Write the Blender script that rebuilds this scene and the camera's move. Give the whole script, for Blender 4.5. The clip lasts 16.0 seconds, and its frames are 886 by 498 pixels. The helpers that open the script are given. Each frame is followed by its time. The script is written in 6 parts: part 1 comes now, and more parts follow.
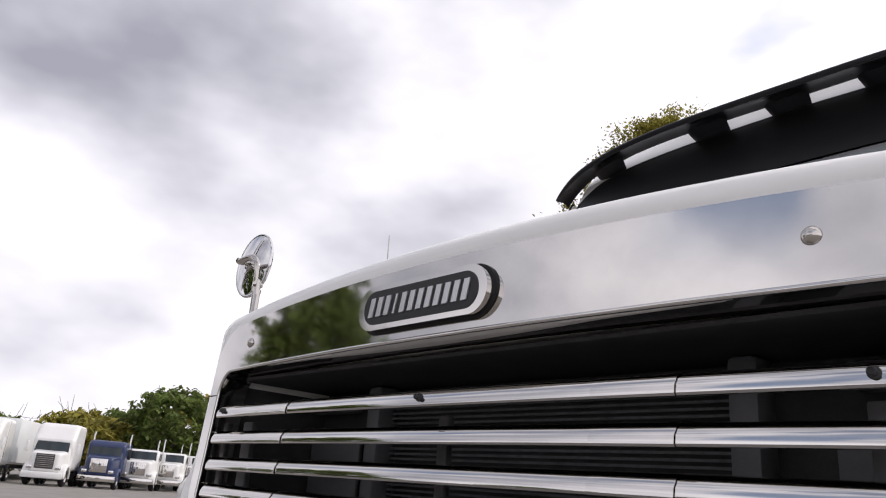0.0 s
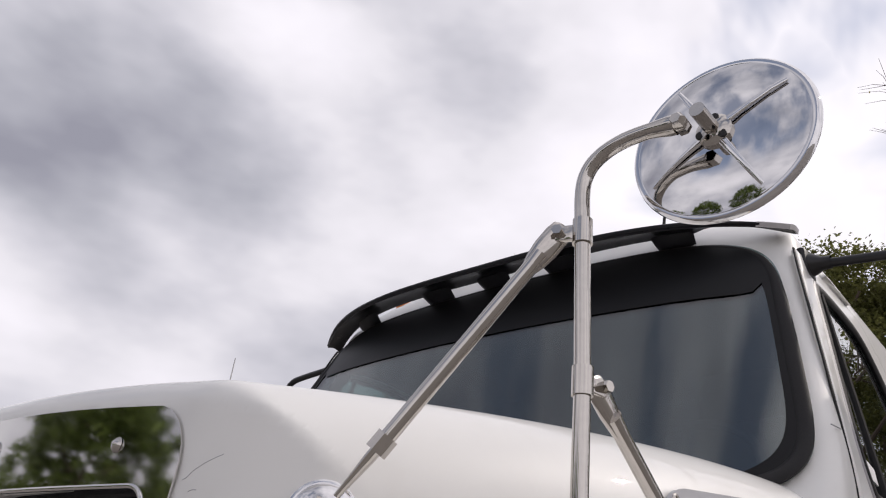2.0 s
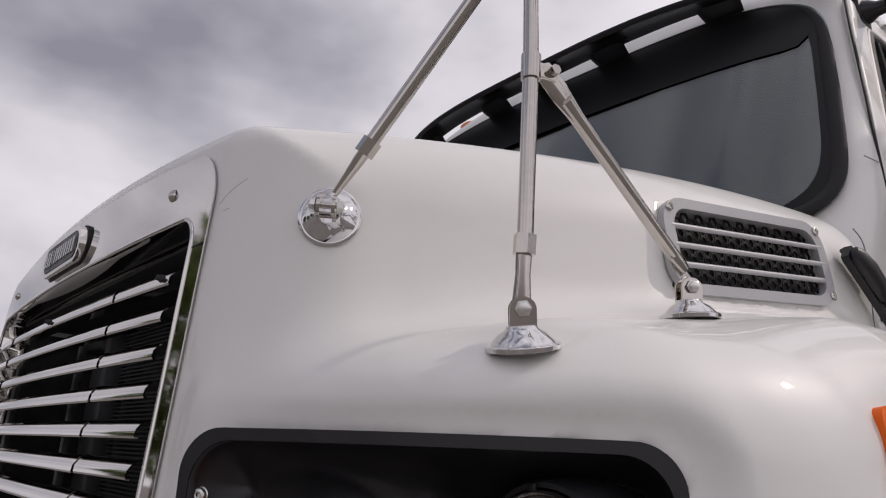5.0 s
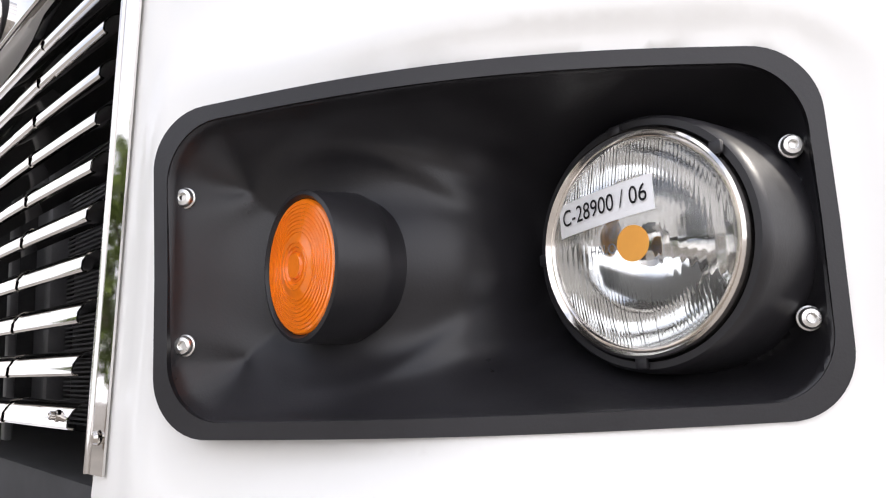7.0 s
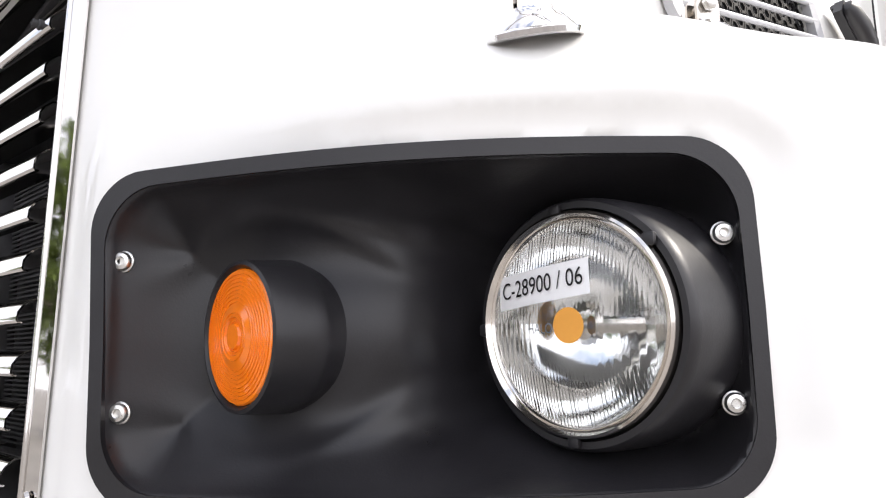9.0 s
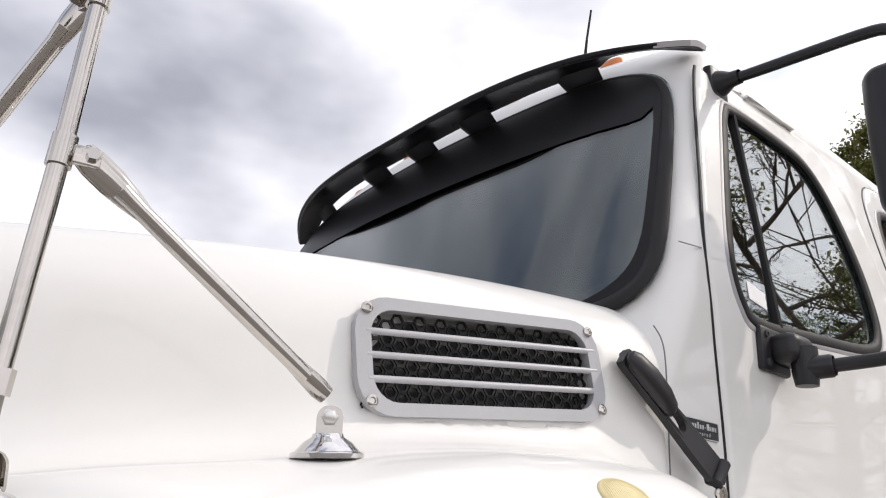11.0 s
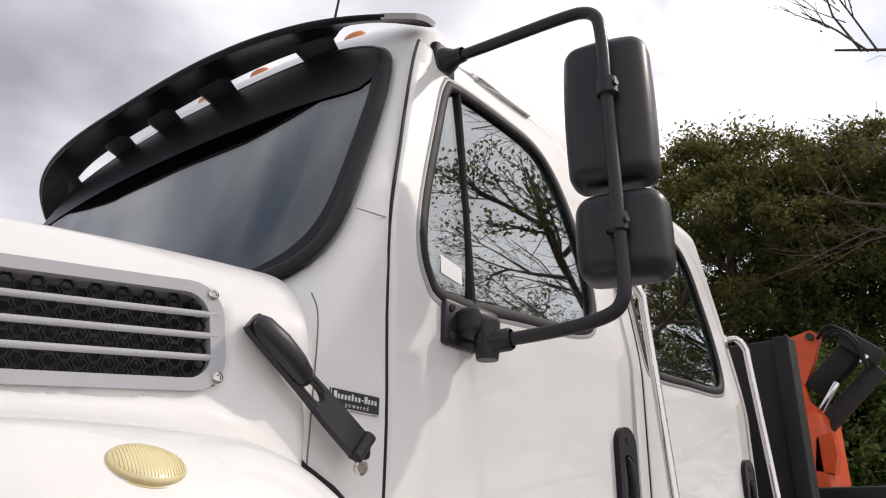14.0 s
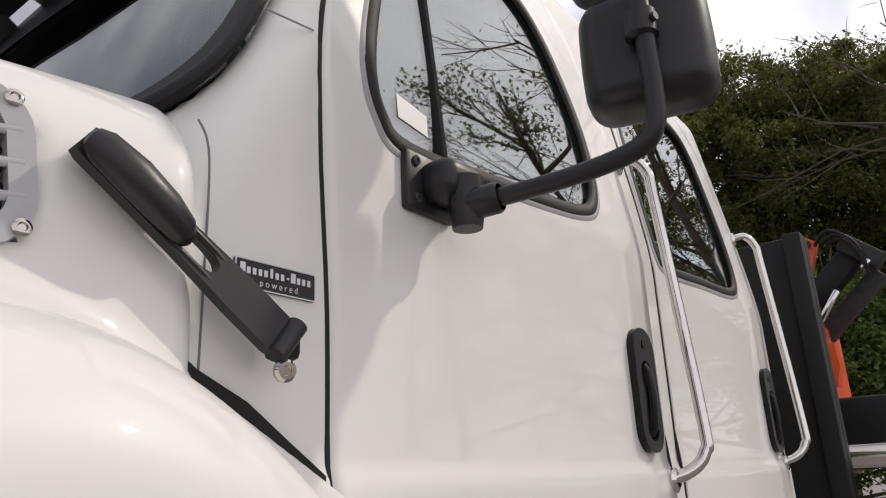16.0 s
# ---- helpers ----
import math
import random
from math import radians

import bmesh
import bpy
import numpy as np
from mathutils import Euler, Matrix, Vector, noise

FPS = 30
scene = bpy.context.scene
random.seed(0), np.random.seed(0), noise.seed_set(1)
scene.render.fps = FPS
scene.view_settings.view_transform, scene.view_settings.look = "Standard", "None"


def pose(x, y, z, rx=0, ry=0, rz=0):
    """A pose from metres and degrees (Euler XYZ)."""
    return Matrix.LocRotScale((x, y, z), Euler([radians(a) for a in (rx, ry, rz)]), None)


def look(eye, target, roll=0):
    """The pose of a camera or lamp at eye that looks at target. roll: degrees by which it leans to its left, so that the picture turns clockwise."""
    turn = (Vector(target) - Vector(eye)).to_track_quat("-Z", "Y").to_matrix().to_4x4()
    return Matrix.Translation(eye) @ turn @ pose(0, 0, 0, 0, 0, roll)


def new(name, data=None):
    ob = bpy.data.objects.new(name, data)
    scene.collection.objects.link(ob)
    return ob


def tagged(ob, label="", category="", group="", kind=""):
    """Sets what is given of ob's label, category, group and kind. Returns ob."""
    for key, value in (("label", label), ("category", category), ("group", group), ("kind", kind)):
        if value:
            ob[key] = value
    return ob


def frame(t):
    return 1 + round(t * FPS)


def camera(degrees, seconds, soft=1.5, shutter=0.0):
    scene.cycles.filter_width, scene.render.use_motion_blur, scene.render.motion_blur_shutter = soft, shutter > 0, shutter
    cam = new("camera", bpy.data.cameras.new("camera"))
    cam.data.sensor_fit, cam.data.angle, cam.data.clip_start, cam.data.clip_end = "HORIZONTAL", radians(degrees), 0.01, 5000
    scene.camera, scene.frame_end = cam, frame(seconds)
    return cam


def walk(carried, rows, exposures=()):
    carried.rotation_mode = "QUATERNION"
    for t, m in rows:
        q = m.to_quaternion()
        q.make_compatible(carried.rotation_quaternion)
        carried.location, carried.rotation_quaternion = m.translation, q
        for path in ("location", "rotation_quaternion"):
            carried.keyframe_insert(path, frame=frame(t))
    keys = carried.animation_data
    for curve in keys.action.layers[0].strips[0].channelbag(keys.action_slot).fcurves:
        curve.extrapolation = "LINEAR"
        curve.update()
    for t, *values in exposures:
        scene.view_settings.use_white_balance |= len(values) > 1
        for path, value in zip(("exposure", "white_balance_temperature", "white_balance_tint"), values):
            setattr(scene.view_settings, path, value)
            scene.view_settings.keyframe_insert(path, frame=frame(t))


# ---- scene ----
# ---- camera ----
cam = camera(61.7, 16.0, 1.15)
PATH = [
    (0, (0.764, -0.64, 1.297), (-0.669, 0.605, 1.925), 4.6),
    (0.5, (0.924, -0.657, 1.316), (-0.482, 0.629, 1.923), 3.3),
    (1, (1.072, -0.599, 1.347), (-0.259, 0.716, 2.053), 2.9),
    (1.5, (1.217, -0.463, 1.37), (-0.056, 0.787, 2.274), 5.8),
    (2, (1.375, -0.385, 1.379), (0.148, 0.888, 2.314), 6.8),
    (2.5, (1.603, -0.374, 1.399), (0.377, 0.861, 2.385), 8.3),
    (3, (1.682, -0.358, 1.388), (0.455, 0.866, 2.387), 9.0),
    (3.5, (1.649, -0.332, 1.371), (0.368, 0.871, 2.327), 8.7),
    (4, (1.609, -0.33, 1.335), (0.262, 0.858, 2.215), 8.3),
    (4.5, (1.563, -0.325, 1.273), (0.135, 0.859, 2.02), 5.9),
    (5, (1.506, -0.304, 1.203), (0.01, 0.898, 1.765), 3.3),
    (5.2, (1.480, -0.295, 1.172), (-0.029, 0.918, 1.624), 2.0),
    (7.3, (1.293, -0.222, 1.03), (-0.146, 1.136, 1.317), -2.5),
    (7.5, (1.291, -0.228, 1.03), (-0.133, 1.145, 1.323), -2.5),
    (8, (1.29, -0.228, 1.031), (-0.13, 1.151, 1.318), -1.8),
    (8.5, (1.293, -0.224, 1.042), (-0.105, 1.179, 1.319), -2.1),
    (9, (1.323, -0.221, 1.092), (-0.068, 1.192, 1.35), -1.3),
    (9.5, (1.41, -0.196, 1.163), (-0.034, 1.155, 1.463), -0.5),
    (10, (1.532, -0.102, 1.235), (0.019, 1.121, 1.698), 0.7),
    (10.2, (1.57, -0.075, 1.267), (0.014, 1.068, 1.787), 2.4),
    (12.3, (1.741, 0.354, 1.35), (0.581, 1.722, 2.234), 2.9),
    (12.5, (1.762, 0.363, 1.347), (0.624, 1.769, 2.2), 2.7),
    (13, (1.783, 0.37, 1.339), (0.646, 1.808, 2.139), 2.6),
    (13.5, (1.791, 0.373, 1.328), (0.638, 1.812, 2.102), 1.9),
    (14, (1.803, 0.376, 1.316), (0.636, 1.825, 2.049), 1.0),
    (14.5, (1.812, 0.387, 1.294), (0.634, 1.846, 1.991), -0.1),
    (15, (1.715, 0.497, 1.288), (0.531, 1.969, 1.943), -0.8),
    (15.5, (1.595, 0.608, 1.302), (0.405, 2.081, 1.945), -1.8),
    (16, (1.561, 0.696, 1.304), (0.427, 2.228, 1.91), -2.8),
]
walk(cam, [(t, look(eye, target, roll)) for t, eye, target, roll in PATH],
     exposures=[(0.0, 0.28, 6550, 15), (1.5, 0.05, 6550, 15), (3.5, -0.18, 6550, 17), (4.5, -0.32, 6550, 17), (5.2, -0.33, 6600, 18), (7.3, 1.45, 6500, 12),
                (9.0, 1.40, 6500, 12), (9.5, 0.93, 6500, 12), (10.2, 0.58, 6500, 12), (12.3, 0.28, 6550, 14), (14.5, 0.24, 6650, 14), (16.0, 0.08, 6700, 14)])

# ---- world and sun ----
CLOUDS = (2.3, 0.9, 1.4)
SUN_DIR = Vector((0.28, 0.36, 0.41)).normalized()
world = bpy.data.worlds.new("world")
scene.world = world
world.use_nodes = True


def build_world():
    nt = world.node_tree
    nt.nodes.clear()
    n = nt.nodes.new
    out, bg = n("ShaderNodeOutputWorld"), n("ShaderNodeBackground")
    sky = n("ShaderNodeTexSky")
    sky.sky_type, sky.sun_disc = "NISHITA", False
    sky.sun_elevation = math.asin(SUN_DIR.z)
    sky.sun_rotation = math.atan2(SUN_DIR.x, SUN_DIR.y)
    sky_gain = n("ShaderNodeVectorMath")
    sky_gain.operation, sky_gain.inputs[1].default_value = "SCALE", (0, 0, 0)
    sky_gain.inputs["Scale"].default_value = 0.10
    nt.links.new(sky.outputs[0], sky_gain.inputs[0])
    coord, mapping = n("ShaderNodeTexCoord"), n("ShaderNodeMapping")
    mapping.inputs["Scale"].default_value = (1.0, 1.0, 1.9)
    mapping.inputs["Location"].default_value = CLOUDS
    mapping.inputs["Rotation"].default_value = (0, 0, radians(-11))
    nt.links.new(coord.outputs["Generated"], mapping.inputs[0])
    big, fine = n("ShaderNodeTexNoise"), n("ShaderNodeTexNoise")
    big.inputs["Scale"].default_value, big.inputs["Detail"].default_value = 1.4, 3.0
    big.inputs["Distortion"].default_value = 0.3
    fine.inputs["Scale"].default_value, fine.inputs["Detail"].default_value = 3.4, 4.0
    fine.inputs["Roughness"].default_value = 0.5
    nt.links.new(mapping.outputs[0], big.inputs[0])
    nt.links.new(mapping.outputs[0], fine.inputs[0])
    both = n("ShaderNodeMath")
    both.operation = "MULTIPLY_ADD"
    both.inputs[1].default_value = 0.40
    nt.links.new(fine.outputs[0], both.inputs[0])
    half = n("ShaderNodeMath")
    half.operation, half.inputs[1].default_value = "MULTIPLY", 0.50
    nt.links.new(big.outputs[0], half.inputs[0])
    # the cloud cover is brighter towards the sun
    toward, tilt, lit = n("ShaderNodeVectorMath"), n("ShaderNodeMath"), n("ShaderNodeMath")
    toward.operation, toward.inputs[1].default_value = "DOT_PRODUCT", SUN_DIR * 0.13 + Vector((0, 0, -0.12))
    nt.links.new(coord.outputs["Generated"], toward.inputs[0])
    tilt.operation, tilt.inputs[1].default_value = "MULTIPLY", 1.0
    nt.links.new(toward.outputs["Value"], tilt.inputs[0])
    lit.operation = "ADD"
    nt.links.new(tilt.outputs[0], lit.inputs[0])
    nt.links.new(half.outputs[0], lit.inputs[1])
    nt.links.new(lit.outputs[0], both.inputs[2])
    ramp = n("ShaderNodeValToRGB")
    r = ramp.color_ramp
    r.elements[0].position, r.elements[0].color = 0.23, (0.28, 0.29, 0.34, 1)
    r.elements[1].position, r.elements[1].color = 0.545, (0.90, 0.90, 0.93, 1)
    for at, c in ((0.30, (0.41, 0.425, 0.47, 1)), (0.36, (0.56, 0.57, 0.615, 1)), (0.415, (0.715, 0.72, 0.755, 1)), (0.475, (0.815, 0.815, 0.855, 1))):
        e = r.elements.new(at)
        e.color = c
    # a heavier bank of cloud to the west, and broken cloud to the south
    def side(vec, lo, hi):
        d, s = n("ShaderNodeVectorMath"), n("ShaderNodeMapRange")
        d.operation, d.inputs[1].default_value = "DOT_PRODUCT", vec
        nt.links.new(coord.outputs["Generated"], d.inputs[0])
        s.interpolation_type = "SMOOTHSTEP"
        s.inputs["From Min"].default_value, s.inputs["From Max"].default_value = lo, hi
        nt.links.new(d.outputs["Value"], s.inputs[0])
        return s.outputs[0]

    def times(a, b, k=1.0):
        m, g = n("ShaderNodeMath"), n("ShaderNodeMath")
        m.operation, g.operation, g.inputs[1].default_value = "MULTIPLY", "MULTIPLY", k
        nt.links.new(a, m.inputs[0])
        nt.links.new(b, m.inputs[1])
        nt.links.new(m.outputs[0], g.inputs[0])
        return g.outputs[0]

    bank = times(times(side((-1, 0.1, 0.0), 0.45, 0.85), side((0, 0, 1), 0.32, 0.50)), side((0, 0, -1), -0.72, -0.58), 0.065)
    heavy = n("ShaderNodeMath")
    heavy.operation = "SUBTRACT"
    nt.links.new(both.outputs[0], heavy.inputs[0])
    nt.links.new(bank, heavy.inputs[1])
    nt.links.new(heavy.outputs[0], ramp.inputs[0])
    gap = n("ShaderNodeMapRange")
    gap.interpolation_type = "SMOOTHSTEP"
    gap.inputs["From Min"].default_value, gap.inputs["From Max"].default_value = 0.42, 0.66
    shred, torn = n("ShaderNodeTexNoise"), n("ShaderNodeMapping")
    torn.inputs["Scale"].default_value = (2.2, 1.2, 1.0)
    torn.inputs["Rotation"].default_value = (0.5, 0.3, 0.6)
    nt.links.new(coord.outputs["Generated"], torn.inputs[0])
    nt.links.new(torn.outputs[0], shred.inputs[0])
    shred.inputs["Scale"].default_value, shred.inputs["Detail"].default_value = 2.6, 4.0
    nt.links.new(shred.outputs[0], gap.inputs[0])
    broken = times(times(gap.outputs[0], side((0, -1, 0.0), 0.02, 0.30)), side((0, 0, 1), 0.36, 0.5), 0.75)
    # thin places in the cloud let the blue sky through
    thin = n("ShaderNodeMapRange")
    thin.inputs["From Min"].default_value, thin.inputs["From Max"].default_value = 0.55, 0.63
    thin.inputs["To Max"].default_value = 0.6
    nt.links.new(both.outputs[0], thin.inputs[0])
    mix = n("ShaderNodeMix")
    mix.data_type = "RGBA"
    open_sky = n("ShaderNodeMath")
    open_sky.operation = "MAXIMUM"
    nt.links.new(thin.outputs[0], open_sky.inputs[0])
    far_side = n("ShaderNodeMath")
    far_side.operation = "MAXIMUM"
    nt.links.new(broken, far_side.inputs[0])
    nt.links.new(times(gap.outputs[0], side((-0.1, 0.74, 0.67), 0.955, 1.0), 0.8), far_side.inputs[1])
    nt.links.new(far_side.outputs[0], open_sky.inputs[1])
    nt.links.new(open_sky.outputs[0], mix.inputs["Factor"])
    nt.links.new(ramp.outputs[0], mix.inputs["A"])
    nt.links.new(sky_gain.outputs[0], mix.inputs["B"])
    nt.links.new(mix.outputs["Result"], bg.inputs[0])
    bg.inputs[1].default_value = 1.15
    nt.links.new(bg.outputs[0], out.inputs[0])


build_world()
sun = new("sun", bpy.data.lights.new("sun", "SUN"))
sun.data.energy, sun.data.angle, sun.data.color = 1.35, radians(1.5), (1.0, 0.94, 0.84)
sun.matrix_world = look(SUN_DIR * 30, (0, 0, 0))


# ---- materials ----
def material(name, colour, rough=0.5, metal=0.0, coat=0.0, vary=0.06, scale=6.0, bump=0.0, bump_scale=120.0,
             rough_vary=0.1, spec=0.5, island=False, stains=0.0, thin=0.0, gloss=0.085):
    """A principled surface with colour and roughness varied at two scales, fine relief and optional blotchy stains."""
    m = bpy.data.materials.new(name)
    m.use_nodes = True
    nt = m.node_tree
    b = nt.nodes["Principled BSDF"]
    n = nt.nodes.new
    coord = n("ShaderNodeTexCoord")
    large, small = n("ShaderNodeTexNoise"), n("ShaderNodeTexNoise")
    large.inputs["Scale"].default_value, large.inputs["Detail"].default_value = scale, 4
    small.inputs["Scale"].default_value, small.inputs["Detail"].default_value = scale * 14, 3
    for t in (large, small):
        nt.links.new(coord.outputs["Object"], t.inputs[0])
    mixed = n("ShaderNodeMath")
    mixed.operation = "MULTIPLY_ADD"
    mixed.inputs[1].default_value = 0.4
    nt.links.new(small.outputs[0], mixed.inputs[0])
    nt.links.new(large.outputs[0], mixed.inputs[2])
    span = n("ShaderNodeMapRange")
    span.inputs["From Min"].default_value, span.inputs["From Max"].default_value = 0.4, 1.0
    span.inputs["To Min"].default_value, span.inputs["To Max"].default_value = 1 - vary, 1 + vary
    nt.links.new(mixed.outputs[0], span.inputs[0])
    tone = n("ShaderNodeVectorMath")
    tone.operation = "SCALE"
    tone.inputs[0].default_value = colour
    nt.links.new(span.outputs[0], tone.inputs["Scale"])
    last = tone.outputs[0]
    if island:
        geo = n("ShaderNodeNewGeometry")
        ir = n("ShaderNodeMapRange")
        ir.inputs["To Min"].default_value, ir.inputs["To Max"].default_value = 0.55, 1.45
        nt.links.new(geo.outputs["Random Per Island"], ir.inputs[0])
        t2 = n("ShaderNodeVectorMath")
        t2.operation = "SCALE"
        nt.links.new(last, t2.inputs[0])
        nt.links.new(ir.outputs[0], t2.inputs["Scale"])
        last = t2.outputs[0]
    if stains:
        st = n("ShaderNodeTexNoise")
        st.inputs["Scale"].default_value, st.inputs["Detail"].default_value = 2.3, 8
        st.inputs["Roughness"].default_value = 0.7
        nt.links.new(coord.outputs["Object"], st.inputs[0])
        sr = n("ShaderNodeMapRange")
        sr.inputs["From Min"].default_value, sr.inputs["From Max"].default_value = 0.56, 0.72
        sr.inputs["To Max"].default_value = stains
        nt.links.new(st.outputs[0], sr.inputs[0])
        sm = n("ShaderNodeMix")
        sm.data_type = "RGBA"
        sm.inputs["B"].default_value = (0.33, 0.29, 0.23, 1)
        nt.links.new(sr.outputs[0], sm.inputs["Factor"])
        nt.links.new(last, sm.inputs["A"])
        last = sm.outputs["Result"]
    nt.links.new(last, b.inputs["Base Color"])
    rr = n("ShaderNodeMapRange")
    rr.inputs["From Min"].default_value, rr.inputs["From Max"].default_value = 0.4, 1.0
    rr.inputs["To Min"].default_value, rr.inputs["To Max"].default_value = max(rough - rough_vary * rough, 0), rough + rough_vary * rough
    nt.links.new(mixed.outputs[0], rr.inputs[0])
    nt.links.new(rr.outputs[0], b.inputs["Roughness"])
    b.inputs["Metallic"].default_value = metal
    b.inputs["Coat Weight"].default_value = coat
    b.inputs["Coat Roughness"].default_value = gloss
    b.inputs["Specular IOR Level"].default_value = spec
    if thin:
        # daylight shines through the leaves
        through_light, blend = n("ShaderNodeBsdfTranslucent"), n("ShaderNodeMixShader")
        blend.inputs[0].default_value = thin
        nt.links.new(last, through_light.inputs[0])
        nt.links.new(b.outputs[0], blend.inputs[1])
        nt.links.new(through_light.outputs[0], blend.inputs[2])
        nt.links.new(blend.outputs[0], nt.nodes["Material Output"].inputs[0])
    if bump:
        relief, bn = n("ShaderNodeTexNoise"), n("ShaderNodeBump")
        relief.inputs["Scale"].default_value, relief.inputs["Detail"].default_value = bump_scale, 4
        bn.inputs["Strength"].default_value, bn.inputs["Distance"].default_value = bump, 0.002
        nt.links.new(coord.outputs["Object"], relief.inputs[0])
        nt.links.new(relief.outputs[0], bn.inputs["Height"])
        nt.links.new(bn.outputs[0], b.inputs["Normal"])
    return m


def glass(name, tint, sheen, rough=0.0):
    """A tinted pane: transparent body whose mirror-like sheen grows at glancing angles."""
    m = bpy.data.materials.new(name)
    m.use_nodes = True
    nt = m.node_tree
    nt.nodes.remove(nt.nodes["Principled BSDF"])
    n = nt.nodes.new
    clear, shine, mix, fr = n("ShaderNodeBsdfTransparent"), n("ShaderNodeBsdfGlossy"), n("ShaderNodeMixShader"), n("ShaderNodeLayerWeight")
    clear.inputs[0].default_value = (*tint, 1)
    shine.inputs["Roughness"].default_value = rough
    fr.inputs["Blend"].default_value = 0.5
    steep, gain = n("ShaderNodeMath"), n("ShaderNodeMapRange")
    steep.operation, steep.inputs[1].default_value = "POWER", 4.5
    gain.inputs["To Min"].default_value = sheen
    nt.links.new(fr.outputs["Facing"], steep.inputs[0])
    nt.links.new(steep.outputs[0], gain.inputs[0])
    nt.links.new(gain.outputs[0], mix.inputs[0])
    nt.links.new(clear.outputs[0], mix.inputs[1])
    nt.links.new(shine.outputs[0], mix.inputs[2])
    nt.links.new(mix.outputs[0], nt.nodes["Material Output"].inputs[0])
    return m


WHITE = material("white_paint", (0.80, 0.79, 0.76), 0.46, coat=0.6, spec=0.3, vary=0.02, scale=1.2, rough_vary=0.2, stains=0.05, gloss=0.022)
CHROME = material("chrome", (0.66, 0.64, 0.615), 0.055, metal=1.0, vary=0.05, scale=5, rough_vary=0.5)
STEEL = material("stainless_steel", (0.53, 0.50, 0.465), 0.08, metal=1.0, vary=0.10, scale=9, rough_vary=0.4)
MIRROR_STEEL = material("polished_steel", (0.70, 0.69, 0.69), 0.03, metal=1.0, vary=0.04, scale=7, rough_vary=0.6)
PLASTIC = material("black_plastic", (0.016, 0.0152, 0.0172), 0.38, spec=0.42, vary=0.25, scale=14, bump=0.06, bump_scale=500, rough_vary=0.3)
RUBBER = material("black_rubber", (0.013, 0.012, 0.0125), 0.6, spec=0.3, vary=0.2, scale=20, bump=0.2, bump_scale=200)
VISOR_BLACK = material("visor_black", (0.014, 0.0135, 0.016), 0.33, vary=0.2, scale=12, rough_vary=0.3, spec=0.2)
VISOR_PALE = material("visor_pale_skin", (0.48, 0.46, 0.47), 0.4, vary=0.06, scale=10)
GREY_PLASTIC = material("grey_plastic", (0.36, 0.35, 0.36), 0.45, vary=0.08, scale=15, bump=0.15, bump_scale=300)
FLARE_GREY = material("flare_grey", (0.16, 0.16, 0.17), 0.4, vary=0.12, scale=12, bump=0.2, bump_scale=250)
DARK = material("engine_bay_black", (0.05, 0.05, 0.052), 0.7, spec=0.2, vary=0.3, scale=25)
RING = material("bright_ring", (0.76, 0.72, 0.67), 0.13, metal=1.0, vary=0.06, scale=20, rough_vary=0.4)
BLACK_STEEL = material("black_steel", (0.010, 0.010, 0.011), 0.5, spec=0.3, vary=0.3, scale=6)
POST = material("post_grey", (0.10, 0.10, 0.105), 0.5, vary=0.2, scale=12)
BOLT = material("zinc_bolt", (0.74, 0.73, 0.70), 0.36, metal=1.0, vary=0.12, scale=40, rough_vary=0.4)
CORE = material("radiator_core", (0.085, 0.085, 0.09), 0.6, metal=0.3, vary=0.4, scale=60)
INTERIOR = material("cab_interior_grey", (0.024, 0.025, 0.028), 0.8, vary=0.2, scale=10)
BAND = material("tint_band", (0.009, 0.009, 0.010), 0.36, vary=0.2, scale=3, spec=0.16)
AMBER = material("amber_lens", (1.0, 0.225, 0.006), 0.12, vary=0.12, scale=22, coat=0.6)
for slot, value in (("Transmission Weight", 0.10), ("IOR", 1.4)):
    AMBER.node_tree.nodes["Principled BSDF"].inputs[slot].default_value = value
REFLECTOR = material("lamp_reflector", (0.88, 0.88, 0.87), 0.08, metal=1.0, vary=0.1, scale=40, rough_vary=0.5)
ORANGE = material("orange_plastic", (0.92, 0.15, 0.006), 0.4, vary=0.06, scale=20, coat=0.1, spec=0.3)
MARKER = material("amber_marker", (0.75, 0.24, 0.06), 0.3, vary=0.05, coat=0.3)
CREAM = material("yellowed_lens", (0.72, 0.62, 0.33), 0.35, vary=0.08, scale=18, coat=0.3)
PAPER = material("white_label", (0.88, 0.88, 0.88), 0.6, vary=0.03, scale=30)
DOT = material("orange_sticker", (0.85, 0.38, 0.06), 0.6, vary=0.04, scale=30)
INK = material("black_ink", (0.01, 0.01, 0.012), 0.6, vary=0.1)
VENT_SILVER = material("vent_silver_paint", (0.42, 0.42, 0.435), 0.38, vary=0.06, scale=12, bump=0.05, bump_scale=300, spec=0.5)
SILVER = material("silver_print", (0.62, 0.62, 0.63), 0.3, metal=0.8, vary=0.05)
CRANE_ORANGE = material("crane_orange", (0.72, 0.09, 0.015), 0.4, vary=0.12, scale=8, stains=0.15)
WINDSHIELD = glass("windshield_glass", (0.56, 0.67, 0.67), 0.15)
SIDE_GLASS = glass("side_glass", (0.72, 0.84, 0.82), 0.36)
CLEAR = bpy.data.materials.new("lamp_glass")
CLEAR.use_nodes = True
for slot, value in (("Base Color", (0.97, 0.98, 0.98, 1)), ("Roughness", 0.03), ("Transmission Weight", 1.0), ("IOR", 1.48)):
    CLEAR.node_tree.nodes["Principled BSDF"].inputs[slot].default_value = value
ASPHALT = material("gravel_lot", (0.22, 0.205, 0.19), 0.9, vary=0.25, scale=0.6, bump=0.4, bump_scale=30)
